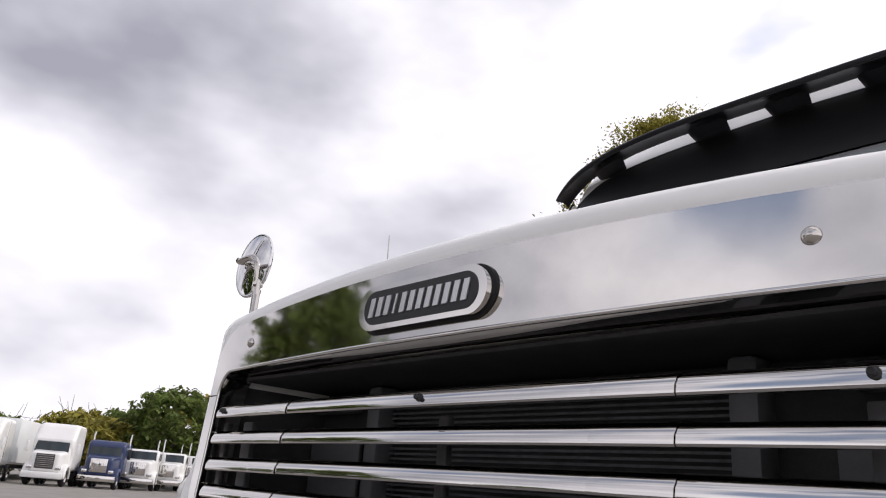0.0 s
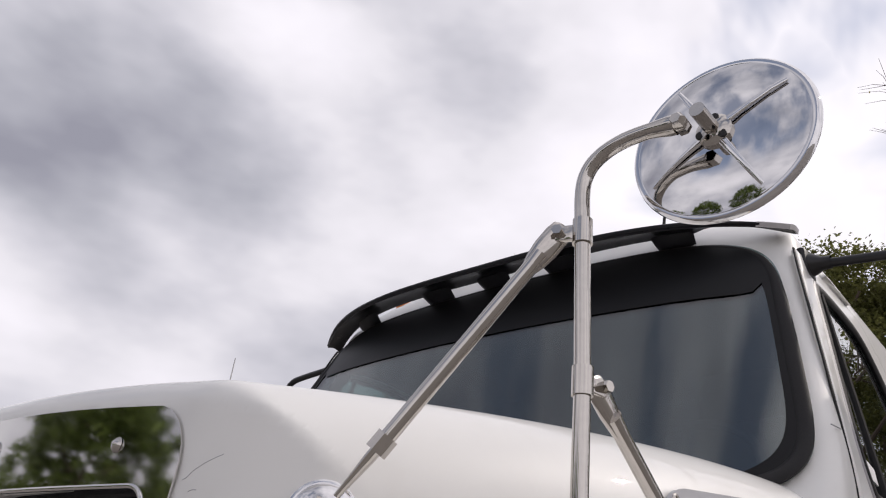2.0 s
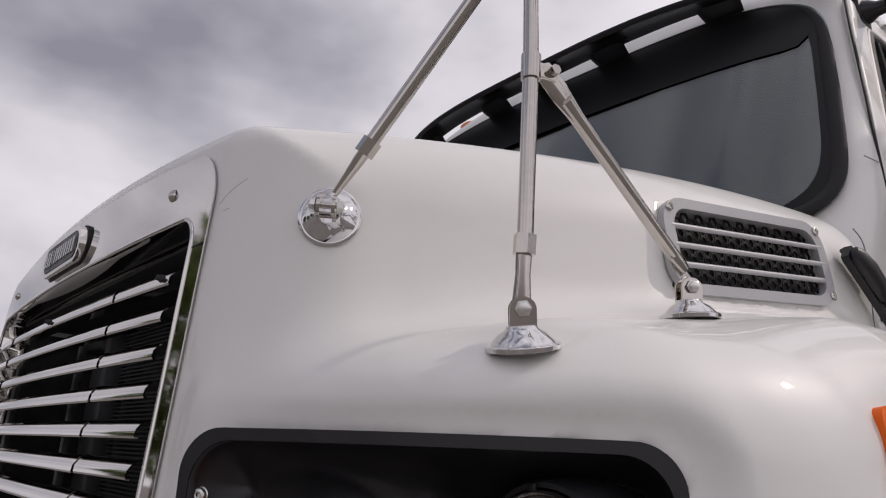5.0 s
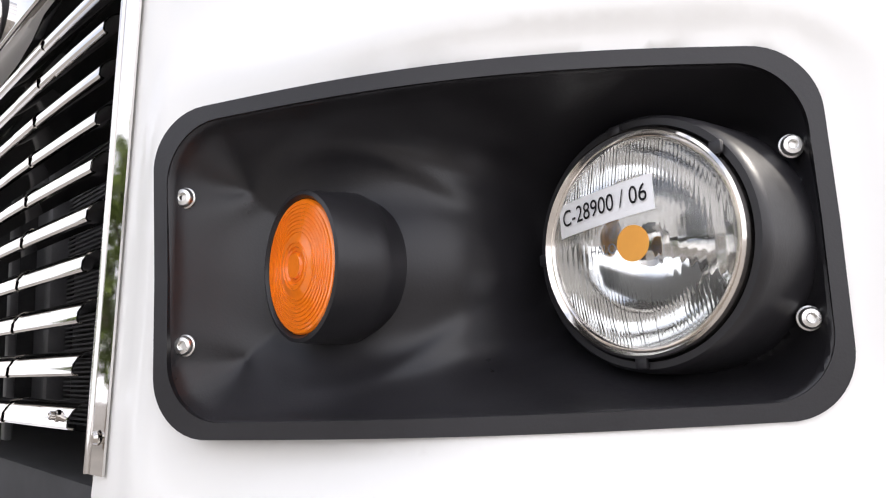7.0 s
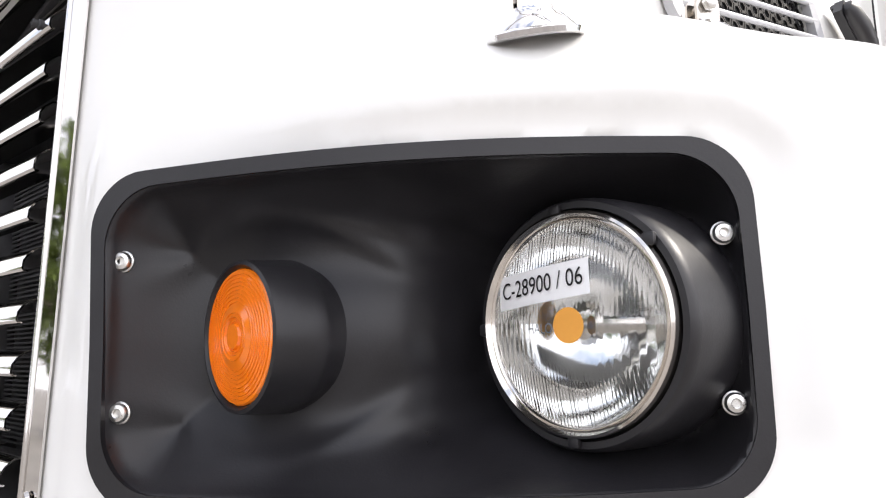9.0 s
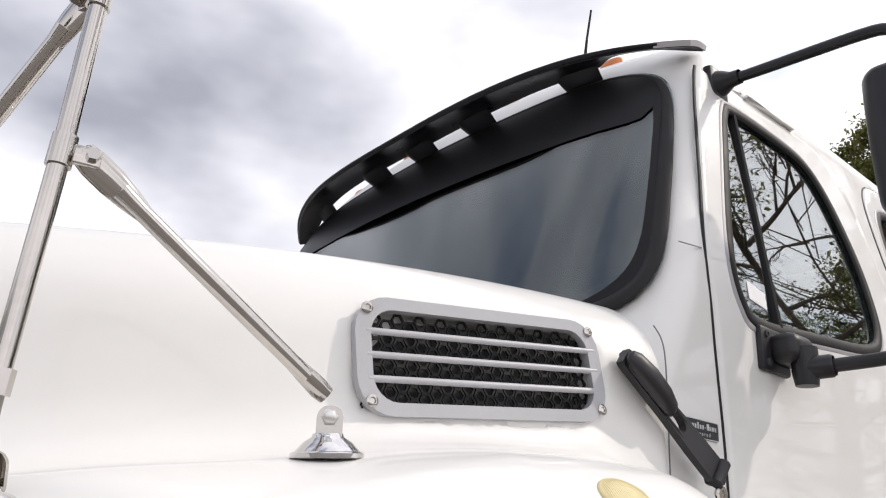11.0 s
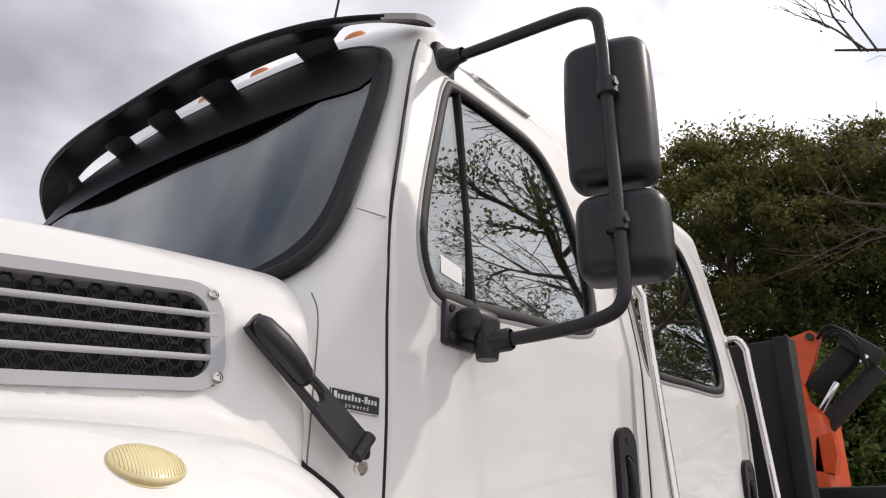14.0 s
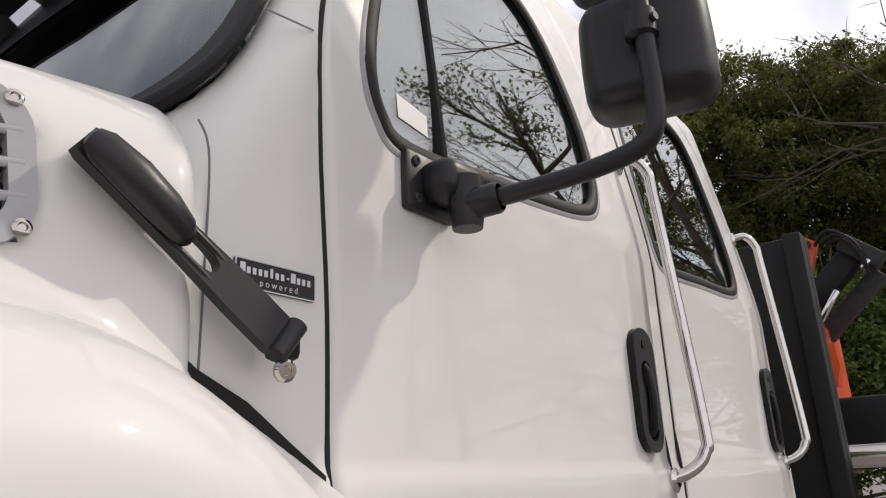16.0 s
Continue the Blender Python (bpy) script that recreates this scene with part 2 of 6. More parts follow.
BARK = material("bark", (0.10, 0.075, 0.055), 0.9, vary=0.3, scale=6, bump=0.5, bump_scale=40)
LEAF_DARK = material("leaves_dark", (0.140, 0.145, 0.048), 0.6, vary=0.35, scale=0.5, island=True, spec=0.3, thin=0.45)
LEAF_LIGHT = material("leaves_turning", (0.30, 0.27, 0.06), 0.6, vary=0.35, scale=0.6, island=True, spec=0.3, thin=0.45)
LEAF_GREEN = material("leaves_green", (0.15, 0.20, 0.055), 0.6, vary=0.35, scale=0.5, island=True, spec=0.3, thin=0.45)


# ---- mesh helpers ----
def part(name, bm, mat, parent=None, label="", smooth=True):
    """Links a bmesh as one mesh object, under a thing or a part if given."""
    me = bpy.data.meshes.new(name)
    bm.to_mesh(me)
    bm.free()
    me.materials.append(mat)
    if smooth:
        me.polygons.foreach_set("use_smooth", [True] * len(me.polygons))
        me.set_sharp_from_angle(angle=radians(38))
    ob = new(name, me)
    while parent and parent.parent and parent.parent.parent:
        parent = parent.parent
    ob.parent = parent
    if label:
        ob["label"] = label
    return ob


def thing(name, label, category, group="", kind=""):
    return tagged(new(name), label, category, group, kind)


def box(size, at=(0, 0, 0), bevel=0.004, turn=None, segs=2):
    bm = bmesh.new()
    bmesh.ops.create_cube(bm, size=1.0)
    bmesh.ops.scale(bm, vec=size, verts=bm.verts)
    if bevel:
        bmesh.ops.bevel(bm, geom=bm.edges[:], offset=min(bevel, min(size) * 0.45), segments=segs, affect="EDGES", profile=0.5)
    m = Matrix.Translation(at) @ (turn.to_4x4() if turn else Matrix())
    bmesh.ops.transform(bm, matrix=m, verts=bm.verts)
    return bm


def join(*bms):
    """Merges several bmeshes of one part into the first."""
    first = bms[0]
    for other in bms[1:]:
        me = bpy.data.meshes.new("tmp")
        other.to_mesh(me)
        other.free()
        first.from_mesh(me)
        bpy.data.meshes.remove(me)
    return first


def smooth_path(points, per=8, closed=False):
    """A Catmull-Rom curve through points."""
    p = [Vector(q) for q in points]
    n = len(p)
    out = []
    for i in range(n if closed else n - 1):
        a, b, c, d = (p[(i + k) % n] if closed else p[min(max(i + k, 0), n - 1)] for k in (-1, 0, 1, 2))
        for j in range(per):
            t = j / per
            out.append(0.5 * (2 * b + (c - a) * t + (2 * a - 5 * b + 4 * c - d) * t * t + (3 * b - a - 3 * c + d) * t ** 3))
    if not closed:
        out.append(p[-1])
    return out


def tube(points, radius, segs=14, closed=False, flat=1.0, up=(0, 0, 1)):
    """A round or flattened rod along a path; radius may be one number or one per point."""
    bm = bmesh.new()
    pts = [Vector(p) for p in points]
    n = len(pts)
    rad = [radius] * n if isinstance(radius, (int, float)) else list(radius)
    rings = []
    side = None
    for i, p in enumerate(pts):
        a, b = (pts[i - 1], pts[(i + 1) % n]) if closed else (pts[max(i - 1, 0)], pts[min(i + 1, n - 1)])
        d = (b - a).normalized()
        if side is None:
            side = d.cross(Vector(up))
            if side.length < 1e-3:
                side = d.cross(Vector((1, 0, 0)))
        side = (side - d * side.dot(d)).normalized()
        over = side.cross(d)
        ring = []
        for k in range(segs):
            w = 2 * math.pi * k / segs
            ring.append(bm.verts.new(p + rad[i] * (math.cos(w) * side + flat * math.sin(w) * over)))
        rings.append(ring)
    for i in range(n if closed else n - 1):
        r, s = rings[i], rings[(i + 1) % n]
        for k in range(segs):
            bm.faces.new((r[k], r[(k + 1) % segs], s[(k + 1) % segs], s[k]))
    if not closed:
        bm.faces.new(rings[0][::-1])
        bm.faces.new(rings[-1])
    bmesh.ops.recalc_face_normals(bm, faces=bm.faces)
    return bm


def lathe(profile, at, axis, segs=32):
    """Turns a profile of (radius, height) round an axis through a place."""
    bm = bmesh.new()
    q = Vector((0, 0, 1)).rotation_difference(Vector(axis).normalized()).to_matrix().to_4x4()
    m = Matrix.Translation(at) @ q
    rings = []
    for r, h in profile:
        if r < 1e-6:
            rings.append([bm.verts.new(m @ Vector((0, 0, h)))])
        else:
            rings.append([bm.verts.new(m @ Vector((r * math.cos(2 * math.pi * k / segs), r * math.sin(2 * math.pi * k / segs), h))) for k in range(segs)])
    for a, b in zip(rings, rings[1:]):
        for k in range(segs):
            j = (k + 1) % segs
            if len(a) == 1 and len(b) > 1:
                bm.faces.new((a[0], b[k], b[j]))
            elif len(b) == 1 and len(a) > 1:
                bm.faces.new((a[k], a[j], b[0]))
            elif len(a) > 1:
                bm.faces.new((a[k], a[j], b[j], b[k]))
    bmesh.ops.recalc_face_normals(bm, faces=bm.faces)
    return bm


def round_rect(w, h, r, segs=6):
    """The outline of a rectangle w by h with rounded corners, anticlockwise."""
    out = []
    for cx, cy, a0 in ((w / 2 - r, h / 2 - r, 0), (-w / 2 + r, h / 2 - r, 90), (-w / 2 + r, -h / 2 + r, 180), (w / 2 - r, -h / 2 + r, 270)):
        for k in range(segs + 1):
            a = radians(a0 + 90 * k / segs)
            out.append((cx + r * math.cos(a), cy + r * math.sin(a)))
    return out


def plate(outline, thick, m, bevel=0.002, hole=None):
    """A flat plate from an outline in the plane of m (x, y), thick along m's z, with an optional hole of as many corners."""
    bm = bmesh.new()
    top = [bm.verts.new((x, y, thick)) for x, y in outline]
    low = [bm.verts.new((x, y, 0)) for x, y in outline]
    n = len(outline)
    for k in range(n):
        j = (k + 1) % n
        bm.faces.new((low[k], low[j], top[j], top[k]))
    if hole:
        ht = [bm.verts.new((x, y, thick)) for x, y in hole]
        hl = [bm.verts.new((x, y, 0)) for x, y in hole]
        for k in range(n):
            j = (k + 1) % n
            bm.faces.new((top[k], top[j], ht[j], ht[k]))
            bm.faces.new((low[j], low[k], hl[k], hl[j]))
            bm.faces.new((hl[j], hl[k], ht[k], ht[j]))
    else:
        bm.faces.new(top)
        bm.faces.new(low[::-1])
    if bevel:
        sharp = [e for e in bm.edges if len(e.link_faces) == 2 and e.calc_face_angle(0) > 1.0]
        bmesh.ops.bevel(bm, geom=sharp, offset=bevel, segments=2, affect="EDGES")
    bmesh.ops.transform(bm, matrix=m, verts=bm.verts)
    bmesh.ops.recalc_face_normals(bm, faces=bm.faces)
    return bm


def frame_of(origin, across, up):
    """A matrix with x along across, z the outward normal, y near up."""
    x = Vector(across).normalized()
    z = x.cross(Vector(up)).normalized()
    y = z.cross(x)
    return Matrix.Translation(origin) @ Matrix((x, y, z)).transposed().to_4x4()


def sheet(f, nu, nv):
    """A grid of f(u, v) for u, v from 0 to 1."""
    bm = bmesh.new()
    g = [[bm.verts.new(f(i / nu, j / nv)) for j in range(nv + 1)] for i in range(nu + 1)]
    for i in range(nu):
        for j in range(nv):
            bm.faces.new((g[i][j], g[i + 1][j], g[i + 1][j + 1], g[i][j + 1]))
    return bm


def thicken(bm, t):
    bmesh.ops.recalc_face_normals(bm, faces=bm.faces)
    bmesh.ops.solidify(bm, geom=bm.faces[:], thickness=t)
    return bm


# ---- smooth solids ----
def rmax(r, *d):
    """The common part of half-spaces with its edges rounded to radius r."""
    out, inner = 0.0, None
    for q in d:
        out = out + np.maximum(q + r, 0) ** 2
        inner = q if inner is None else np.maximum(inner, q)
    return np.minimum(inner + r, 0) + np.sqrt(out) - r


def smin(k, a, b):
    """Two solids merged with a fillet of about k."""
    h = np.clip(0.5 + 0.5 * (b - a) / k, 0, 1)
    return b + (a - b) * h - k * h * (1 - h)


def solid(f, low, high, step, tidy=4):
    """The surface f = 0 as a bmesh of quads (surface nets), its corners drawn onto the surface."""
    ax = [np.arange(a, b + step, step) for a, b in zip(low, high)]
    v = f(*np.meshgrid(*ax, indexing="ij", sparse=True))
    v = np.broadcast_to(v, [len(a) for a in ax])
    inside = v < 0
    n = np.array(v.shape) - 1
    total, count = np.zeros((*n, 3)), np.zeros(n)
    corner = lambda i, j, k: (slice(i, i + n[0]), slice(j, j + n[1]), slice(k, k + n[2]))
    corners = [(i, j, k) for i in (0, 1) for j in (0, 1) for k in (0, 1)]
    for a in corners:
        for axis in range(3):
            if a[axis]:
                continue
            b = tuple(c + (m == axis) for m, c in enumerate(a))
            va, vb = v[corner(*a)], v[corner(*b)]
            cross = (va < 0) != (vb < 0)
            t = np.where(cross, va / np.where(cross, va - vb, 1), 0)
            for m in range(3):
                total[..., m] += cross * (a[m] + (t if m == axis else 0))
            count += cross
    used = count > 0
    index = np.full(n, -1)
    index[used] = np.arange(used.sum())
    cells = np.argwhere(used)
    p = np.array(low) + step * (cells + total[used] / count[used][:, None])
    e = step * 0.1
    for _ in range(tidy):
        d = f(p[:, 0], p[:, 1], p[:, 2])
        g = np.stack([f(*(p + e * np.eye(3)[m]).T) - f(*(p - e * np.eye(3)[m]).T) for m in range(3)], 1) / (2 * e)
        move = -(d / np.maximum((g ** 2).sum(1), 0.05))[:, None] * g
        p = p + np.clip(move, -step * 0.6, step * 0.6)
    faces = []
    for axis in range(3):
        u, w = (axis + 1) % 3, (axis + 2) % 3
        sl = [slice(None)] * 3
        sl[axis] = slice(0, n[axis])
        a = inside[tuple(sl)]
        sl[axis] = slice(1, n[axis] + 1)
        b = inside[tuple(sl)]
        at = np.argwhere(a != b)
        at = at[(at[:, u] > 0) & (at[:, w] > 0) & (at[:, u] < n[u]) & (at[:, w] < n[w])]
        flip = a[tuple(at.T)]
        quad = []
        for du, dw in ((0, 0), (1, 0), (1, 1), (0, 1)):
            c = at.copy()
            c[:, u] -= du
            c[:, w] -= dw
            quad.append(index[tuple(c.T)])
        quad = np.stack(quad, 1)
        quad[~flip] = quad[~flip][:, ::-1]
        faces.append(quad)
    faces = np.concatenate(faces)
    me = bpy.data.meshes.new("net")
    me.from_pydata(p.tolist(), [], faces.tolist())
    bm = bmesh.new()
    bm.from_mesh(me)
    bpy.data.meshes.remove(me)
    bmesh.ops.recalc_face_normals(bm, faces=bm.faces)
    return bm


# ---- the truck: hood ----
truck = thing("truck", "white crew-cab truck with chrome grille, hood mirrors and black visor", "truck")
SWEEP = Vector((0.777, 0.629, 0))          # along the swept face that holds the headlamp
FACE_N = Vector((0.629, -0.777, 0))
POD_AT = Vector((0.758, 0.013, 0))


def front_y(x, z=1.5):
    """The nose: a little bowed, its foot a little forward."""
    return 0.045 * x * x + 0.055 * (z - 1.5)


def loaf(x, y, z):
    x = np.abs(x)
    top = z - (1.6404 + 0.1936 * y - 0.0641 * y * y - 0.0835 * x * x)
    side = x - (0.748 + 0.41 * y - 0.165 * y * y) + 0.04 * (z - 1.5)
    return rmax(0.122, rmax(0.030, front_y(x, z) - y, top), side)


def along_face(x, y):
    """The way along the swept face from the middle of the headlamp pod."""
    return (x - POD_AT.x) * SWEEP.x + (y - POD_AT.y) * SWEEP.y - 0.2215


def face_bow(s):
    """How far the swept face swells forward of its chord."""
    return 0.042 * np.maximum(1 - (s / 0.27) ** 2, 0) ** 1.5


def pod_rect(x, y, z, grow=0.0):
    """The rounded window for the headlamp in the swept face: distance from its outline."""
    s = along_face(np.abs(x), y)
    q = z - 1.1065 - 0.030 * s
    return rmax(0.046, np.abs(s + 0.0045 + 0.025 * np.maximum(-q, 0)) - 0.2465 - grow, q - 0.1258 + 0.016 * s - grow, -q - 0.127 - 0.02 * s - grow)


def fender(x, y, z):
    x = np.abs(x)
    top = z - (1.285 + 0.34 * y - 0.20 * y * y - 0.010 * np.exp(-((y - 0.44) / 0.15) ** 2) - (0.6 + 1.5 * np.clip((0.65 - y) / 0.3, 0, 1)) * np.maximum(x - 0.97, 0) ** 2 - 2.0 * np.maximum(y - 0.88, 0) ** 2)
    edge = np.clip(pod_rect(x, y, z, 0.004) / 0.055, 0, 1)
    swept = 0.629 * x - 0.777 * y - 0.467 - face_bow(along_face(x, y)) * np.clip((1.33 - z) / 0.07, 0, 1) - 0.020 * edge * edge * (3 - 2 * edge)
    return rmax(0.09 - 0.02 * np.clip((0.5 - y) / 0.2, 0, 1), rmax(0.12, swept, front_y(x, z) + 0.08 * np.clip((0.715 - x) / 0.055, 0, 1) ** 2 - y, x - 1.2 + 0.1 * (z - 1.25)), top, y - 1.27)


VENT_U = Vector((0.046, 0.357, 0.039)).normalized()
VENT_AT = Vector((0.9565, 0.7455, 1.539))
VENT_N = VENT_U.cross(Vector((-0.12, 0, 1))).normalized()
VENT_V = VENT_N.cross(VENT_U)


def vent_rect(x, y, z, grow=0.0):
    d = (np.abs(x) - VENT_AT.x, y - VENT_AT.y, z - VENT_AT.z)
    u = sum(a * b for a, b in zip(d, VENT_U))
    v = sum(a * b for a, b in zip(d, VENT_V))
    return np.maximum(np.abs(u) - 0.178 - grow, np.abs(v) - 0.060 - grow)


def hood_shape(x, y, z):
    body = smin(0.075, loaf(x, y, z), fender(x, y, z))
    body = rmax(0.022, body, 0.905 - z, y - 1.085 - 1.7 * np.maximum(1.405 - z, 0))
    ax = np.abs(x)
    # a flat seat for the vent frame
    seat = (ax - VENT_AT.x) * VENT_N.x + (y - VENT_AT.y) * VENT_N.y + (z - VENT_AT.z) * VENT_N.z + 0.002
    body = np.where((vent_rect(x, y, z, 0.022) < 0) & (ax > 0.85), np.maximum(body, seat), body)
    grille_hole = np.maximum(rmax(0.05, ax - 0.624, np.abs(z - 1.19) - 0.303), y - 0.28)
    body = np.maximum(body, -grille_hole)
    swept = 0.629 * ax - 0.777 * y - 0.467
    body = np.maximum(body, -np.maximum(np.maximum(pod_rect(x, y, z, -0.008), -swept - 0.2), ax * -1 + 0.66))
    vent = np.maximum(vent_rect(x, y, z), 0.9 - ax)
    body = np.maximum(body, -vent)
    arch = np.maximum(np.sqrt((y - 0.85) ** 2 + (z - 0.745) ** 2) - 0.49, 0.62 - ax)
    return np.maximum(body, -arch)


hood = part("hood", solid(hood_shape, (-1.26, -0.06, 0.9), (1.26, 1.36, 1.86), 0.0105), WHITE, truck, "white moulded hood with flared fenders")


def settle(p):
    """The nearest place on the hood's skin."""
    q = np.array(p, float)
    for _ in range(8):
        g = np.array([float(hood_shape(*(q + e)) - hood_shape(*(q - e))) / 0.002 for e in np.eye(3) * 0.001])
        q = q - float(hood_shape(*q)) * g / max(g @ g, 0.1)
    return Vector(q)


# ---- grille ----
def surround_outline(inner):
    """Corners of the bright surround, outer or inner, from foot to foot over the top."""
    pts = []
    if inner:
        x0, xt, zt, r = 0.621, 0.612, 1.494, 0.042
    else:
        x0, xt, zt, r = 0.653, 0.649, 1.583, 0.080
    pts.append((x0, 0.945))
    for k in range(1, 9):
        pts.append((x0 + (xt - x0) * k / 9, 0.945 + (zt - r - 0.945) * k / 9))
    for k in range(9):
        a = radians(90 * k / 8)
        pts.append((xt - r + r * math.cos(a), zt - r + r * math.sin(a)))
    half = pts
    top = [((xt - r) * (1 - 2 * k / 12), zt + (0.023 if not inner else 0.004) * (1 - (1 - 2 * k / 12) ** 2)) for k in range(1, 12)]
    return half + top + [(-x, z) for x, z in reversed(half)]


def surround():
    bm = bmesh.new()
    rows = []
    for (xo, zo), (xi, zi) in zip(surround_outline(False), surround_outline(True)):
        row = []
        for k in range(6):
            f = k / 5
            x, z = xo + (xi - xo) * f, zo + (zi - zo) * f
            # lies on the nose and rolls back with it near its top edge
            back = 0.05 - math.sqrt(max(0.05 ** 2 - min(max(z - 1.605, 0), 0.05) ** 2, 0))
            corner = 0.10 - math.sqrt(max(0.1 ** 2 - min(max(abs(x) - 0.648, 0), 0.1) ** 2, 0))
            row.append(bm.verts.new((x, front_y(x, z) + back + corner - 0.004, z)))
        x, z = xi, zi
        row.append(bm.verts.new((x * 0.996, front_y(x, z) + 0.012, z - (0.004 if z > 1.4 else 0))))
        row.append(bm.verts.new((x * 0.99, front_y(x, z) + 0.05, z - (0.006 if z > 1.4 else 0))))
        rows.append(row)
    for a, b in zip(rows, rows[1:]):
        for k in range(len(a) - 1):
            bm.faces.new((a[k], a[k + 1], b[k + 1], b[k]))
    return thicken(bm, 0.002)


grille = part("grille_surround", surround(), CHROME, truck, "polished steel grille surround")
for sx in (-1, 1):
    # the seam between top panel and leg, and the rivets
    part("joint", box((0.034, 0.003, 0.0014), (sx * 0.634, 0.0105, 1.447), 0.0005), DARK, grille)
    part("rivet", lathe([(0, 0.006), (0.005, 0.0052), (0.0085, 0.002), (0.0095, 0)], (sx * 0.513, 0.010, 1.541), (0, -1, 0), 20), STEEL, grille)
    part("rivet", lathe([(0, 0.004), (0.005, 0.003), (0.0065, 0)], (sx * 0.637, -0.016, 0.975), (0, -1, 0), 14), STEEL, grille)


BAR = [(0.050, 0.006), (0.030, 0.0108), (0.018, 0.0115), (0.010, 0.0095), (0.0035, 0.0040), (-0.0006, -0.0022), (-0.0014, -0.0100), (0.0004, -0.0124), (0.004, -0.0130)]


trim = [Vector((x * 0.9985, front_y(x, z) - 0.0035, z - (0.001 if z > 1.4 else 0))) for x, z in surround_outline(True)]
part("opening_trim", tube(trim, 0.0032, 10), CHROME, grille, "rolled bright edge of the opening")


def grille_bar(z):
    """A folded bright slat: rounded nose, top flange turned back."""
    prof = BAR
    n = 40
    bm = bmesh.new()
    rows = []
    for i in range(n + 1):
        x = -0.583 + 1.166 * i / n
        rows.append([bm.verts.new((x, front_y(x, z) - 0.010 + a, z + b)) for a, b in prof])
    for a, b in zip(rows, rows[1:]):
        for k in range(len(prof) - 1):
            bm.faces.new((a[k], b[k], b[k + 1], a[k + 1]))
    return thicken(bm, 0.0016)


for k in range(10):
    z = 1.415 - 0.047 * k
    bar = part("grille_bar", grille_bar(z), CHROME, grille)
    for x0 in (0.338, -0.362):
        # bright clip folded over the slat
        clip = bmesh.new()
        rows = []
        for dx, out in ((-0.048, 0.0006), (-0.03, 0.0010), (0.03, 0.0014), (0.048, 0.0022)):
            x = x0 + dx
            rows.append([clip.verts.new((x, front_y(x, z) - 0.010 + a - out, z + b * (1 + 22 * out))) for a, b in BAR[1:]])
        for p, q in zip(rows, rows[1:]):
            for m in range(len(BAR) - 2):
                clip.faces.new((p[m], q[m], q[m + 1], p[m + 1]))
        part("splice_plate", thicken(clip, 0.0008), CHROME, bar)
    for x0 in ((0.556, 0.021, -0.556) if k in (0, 9) else ()):
        part("bolt", lathe([(0, 0.008), (0.002, 0.008), (0.003, 0.0095), (0.0038, 0.0088), (0.004, 0.004), (0.0055, 0.0035), (0.0055, 0.0)], (x0, front_y(x0, z) - 0.008, z - 0.001), (0, -1, 0.1), 12), DARK if k == 0 else STEEL, bar)

# dark space behind the slats
shroud = part("radiator_shroud", box((1.26, 0.008, 0.66), (0, 0.266, 1.2), 0.002), DARK, truck, "black radiator shroud")
for sx in (-1, 1):
    part("shroud_side", box((0.006, 0.215, 0.62), (sx * 0.6185, 0.155, 1.20), 0.001), DARK, shroud)
part("shroud_top", box((1.23, 0.21, 0.006), (0, 0.157, 1.4835), 0.001), DARK, shroud)
for x0, w in ((-0.548, 0.035), (0.0, 0.020), (0.548, 0.035)):
    part("grille_post", box((w, 0.012, 0.47), (x0, 0.055, 1.165), 0.003), POST, grille)
for sx in (-1, 1):
    part("radiator_tank", box((0.040, 0.05, 0.56), (sx * 0.352, 0.215, 1.20), 0.010), POST, shroud)
    part("radiator_baffle", box((0.17, 0.010, 0.44), (sx * 0.520, 0.235, 1.180), 0.004), POST, shroud)
    part("baffle_top", box((0.15, 0.05, 0.030), (sx * 0.530, 0.225, 1.452), 0.010), POST, shroud)
fins = bmesh.new()
for k in range(62):
    z = 0.93 + 0.0088 * k
    b = box((0.67, 0.004, 0.0035), (0, 0.225, z), 0)
    fins = join(fins, b)
part("radiator_core", fins, CORE, truck, "dark finned radiator core", smooth=False)["kind"] = "stuff"
for sx in (-1, 1):
    part("grille_bracket", plate(round_rect(0.03, 0.075, 0.004, 3), 0.003, frame_of((sx * 0.548, 0.018, 0.955), (1, 0, 0), (0, 0, 1)), 0), STEEL, grille)

# maker's badge: an oval bright surround with plain bars where the lettering stands
def stadium(w, h, segs=14):
    return round_rect(w, h, h / 2 - 0.0005, segs)


badge_m = frame_of((0, -0.002, 1.5475), (1, 0, 0), (0, 0, 1))
badge = part("badge", plate(stadium(0.268, 0.066), 0.014, badge_m, 0.004), CHROME, grille, "oval chrome badge with black field")
part("badge_back", plate(stadium(0.276, 0.074), 0.008, frame_of((0, 0.004, 1.5470), (1, 0, 0), (0, 0, 1)), 0.002), RUBBER, badge)
part("badge_field", plate(stadium(0.238, 0.050), 0.0035, frame_of((0, -0.0135, 1.5475), (1, 0, 0), (0, 0, 1)), 0.001), PLASTIC, badge)
for k in range(12):
    w = 0.004 if k == 3 else 0.0105
    x = -0.098 + 0.0178 * k
    o = [(-w / 2 - 0.003, -0.014), (w / 2 - 0.003, -0.014), (w / 2 + 0.003, 0.014), (-w / 2 + 0.003, 0.014)]
    part("letter_bar", plate(o, 0.002, frame_of((x, -0.017, 1.5475), (1, 0, 0), (0, 0, 1)), 0), SILVER, badge)


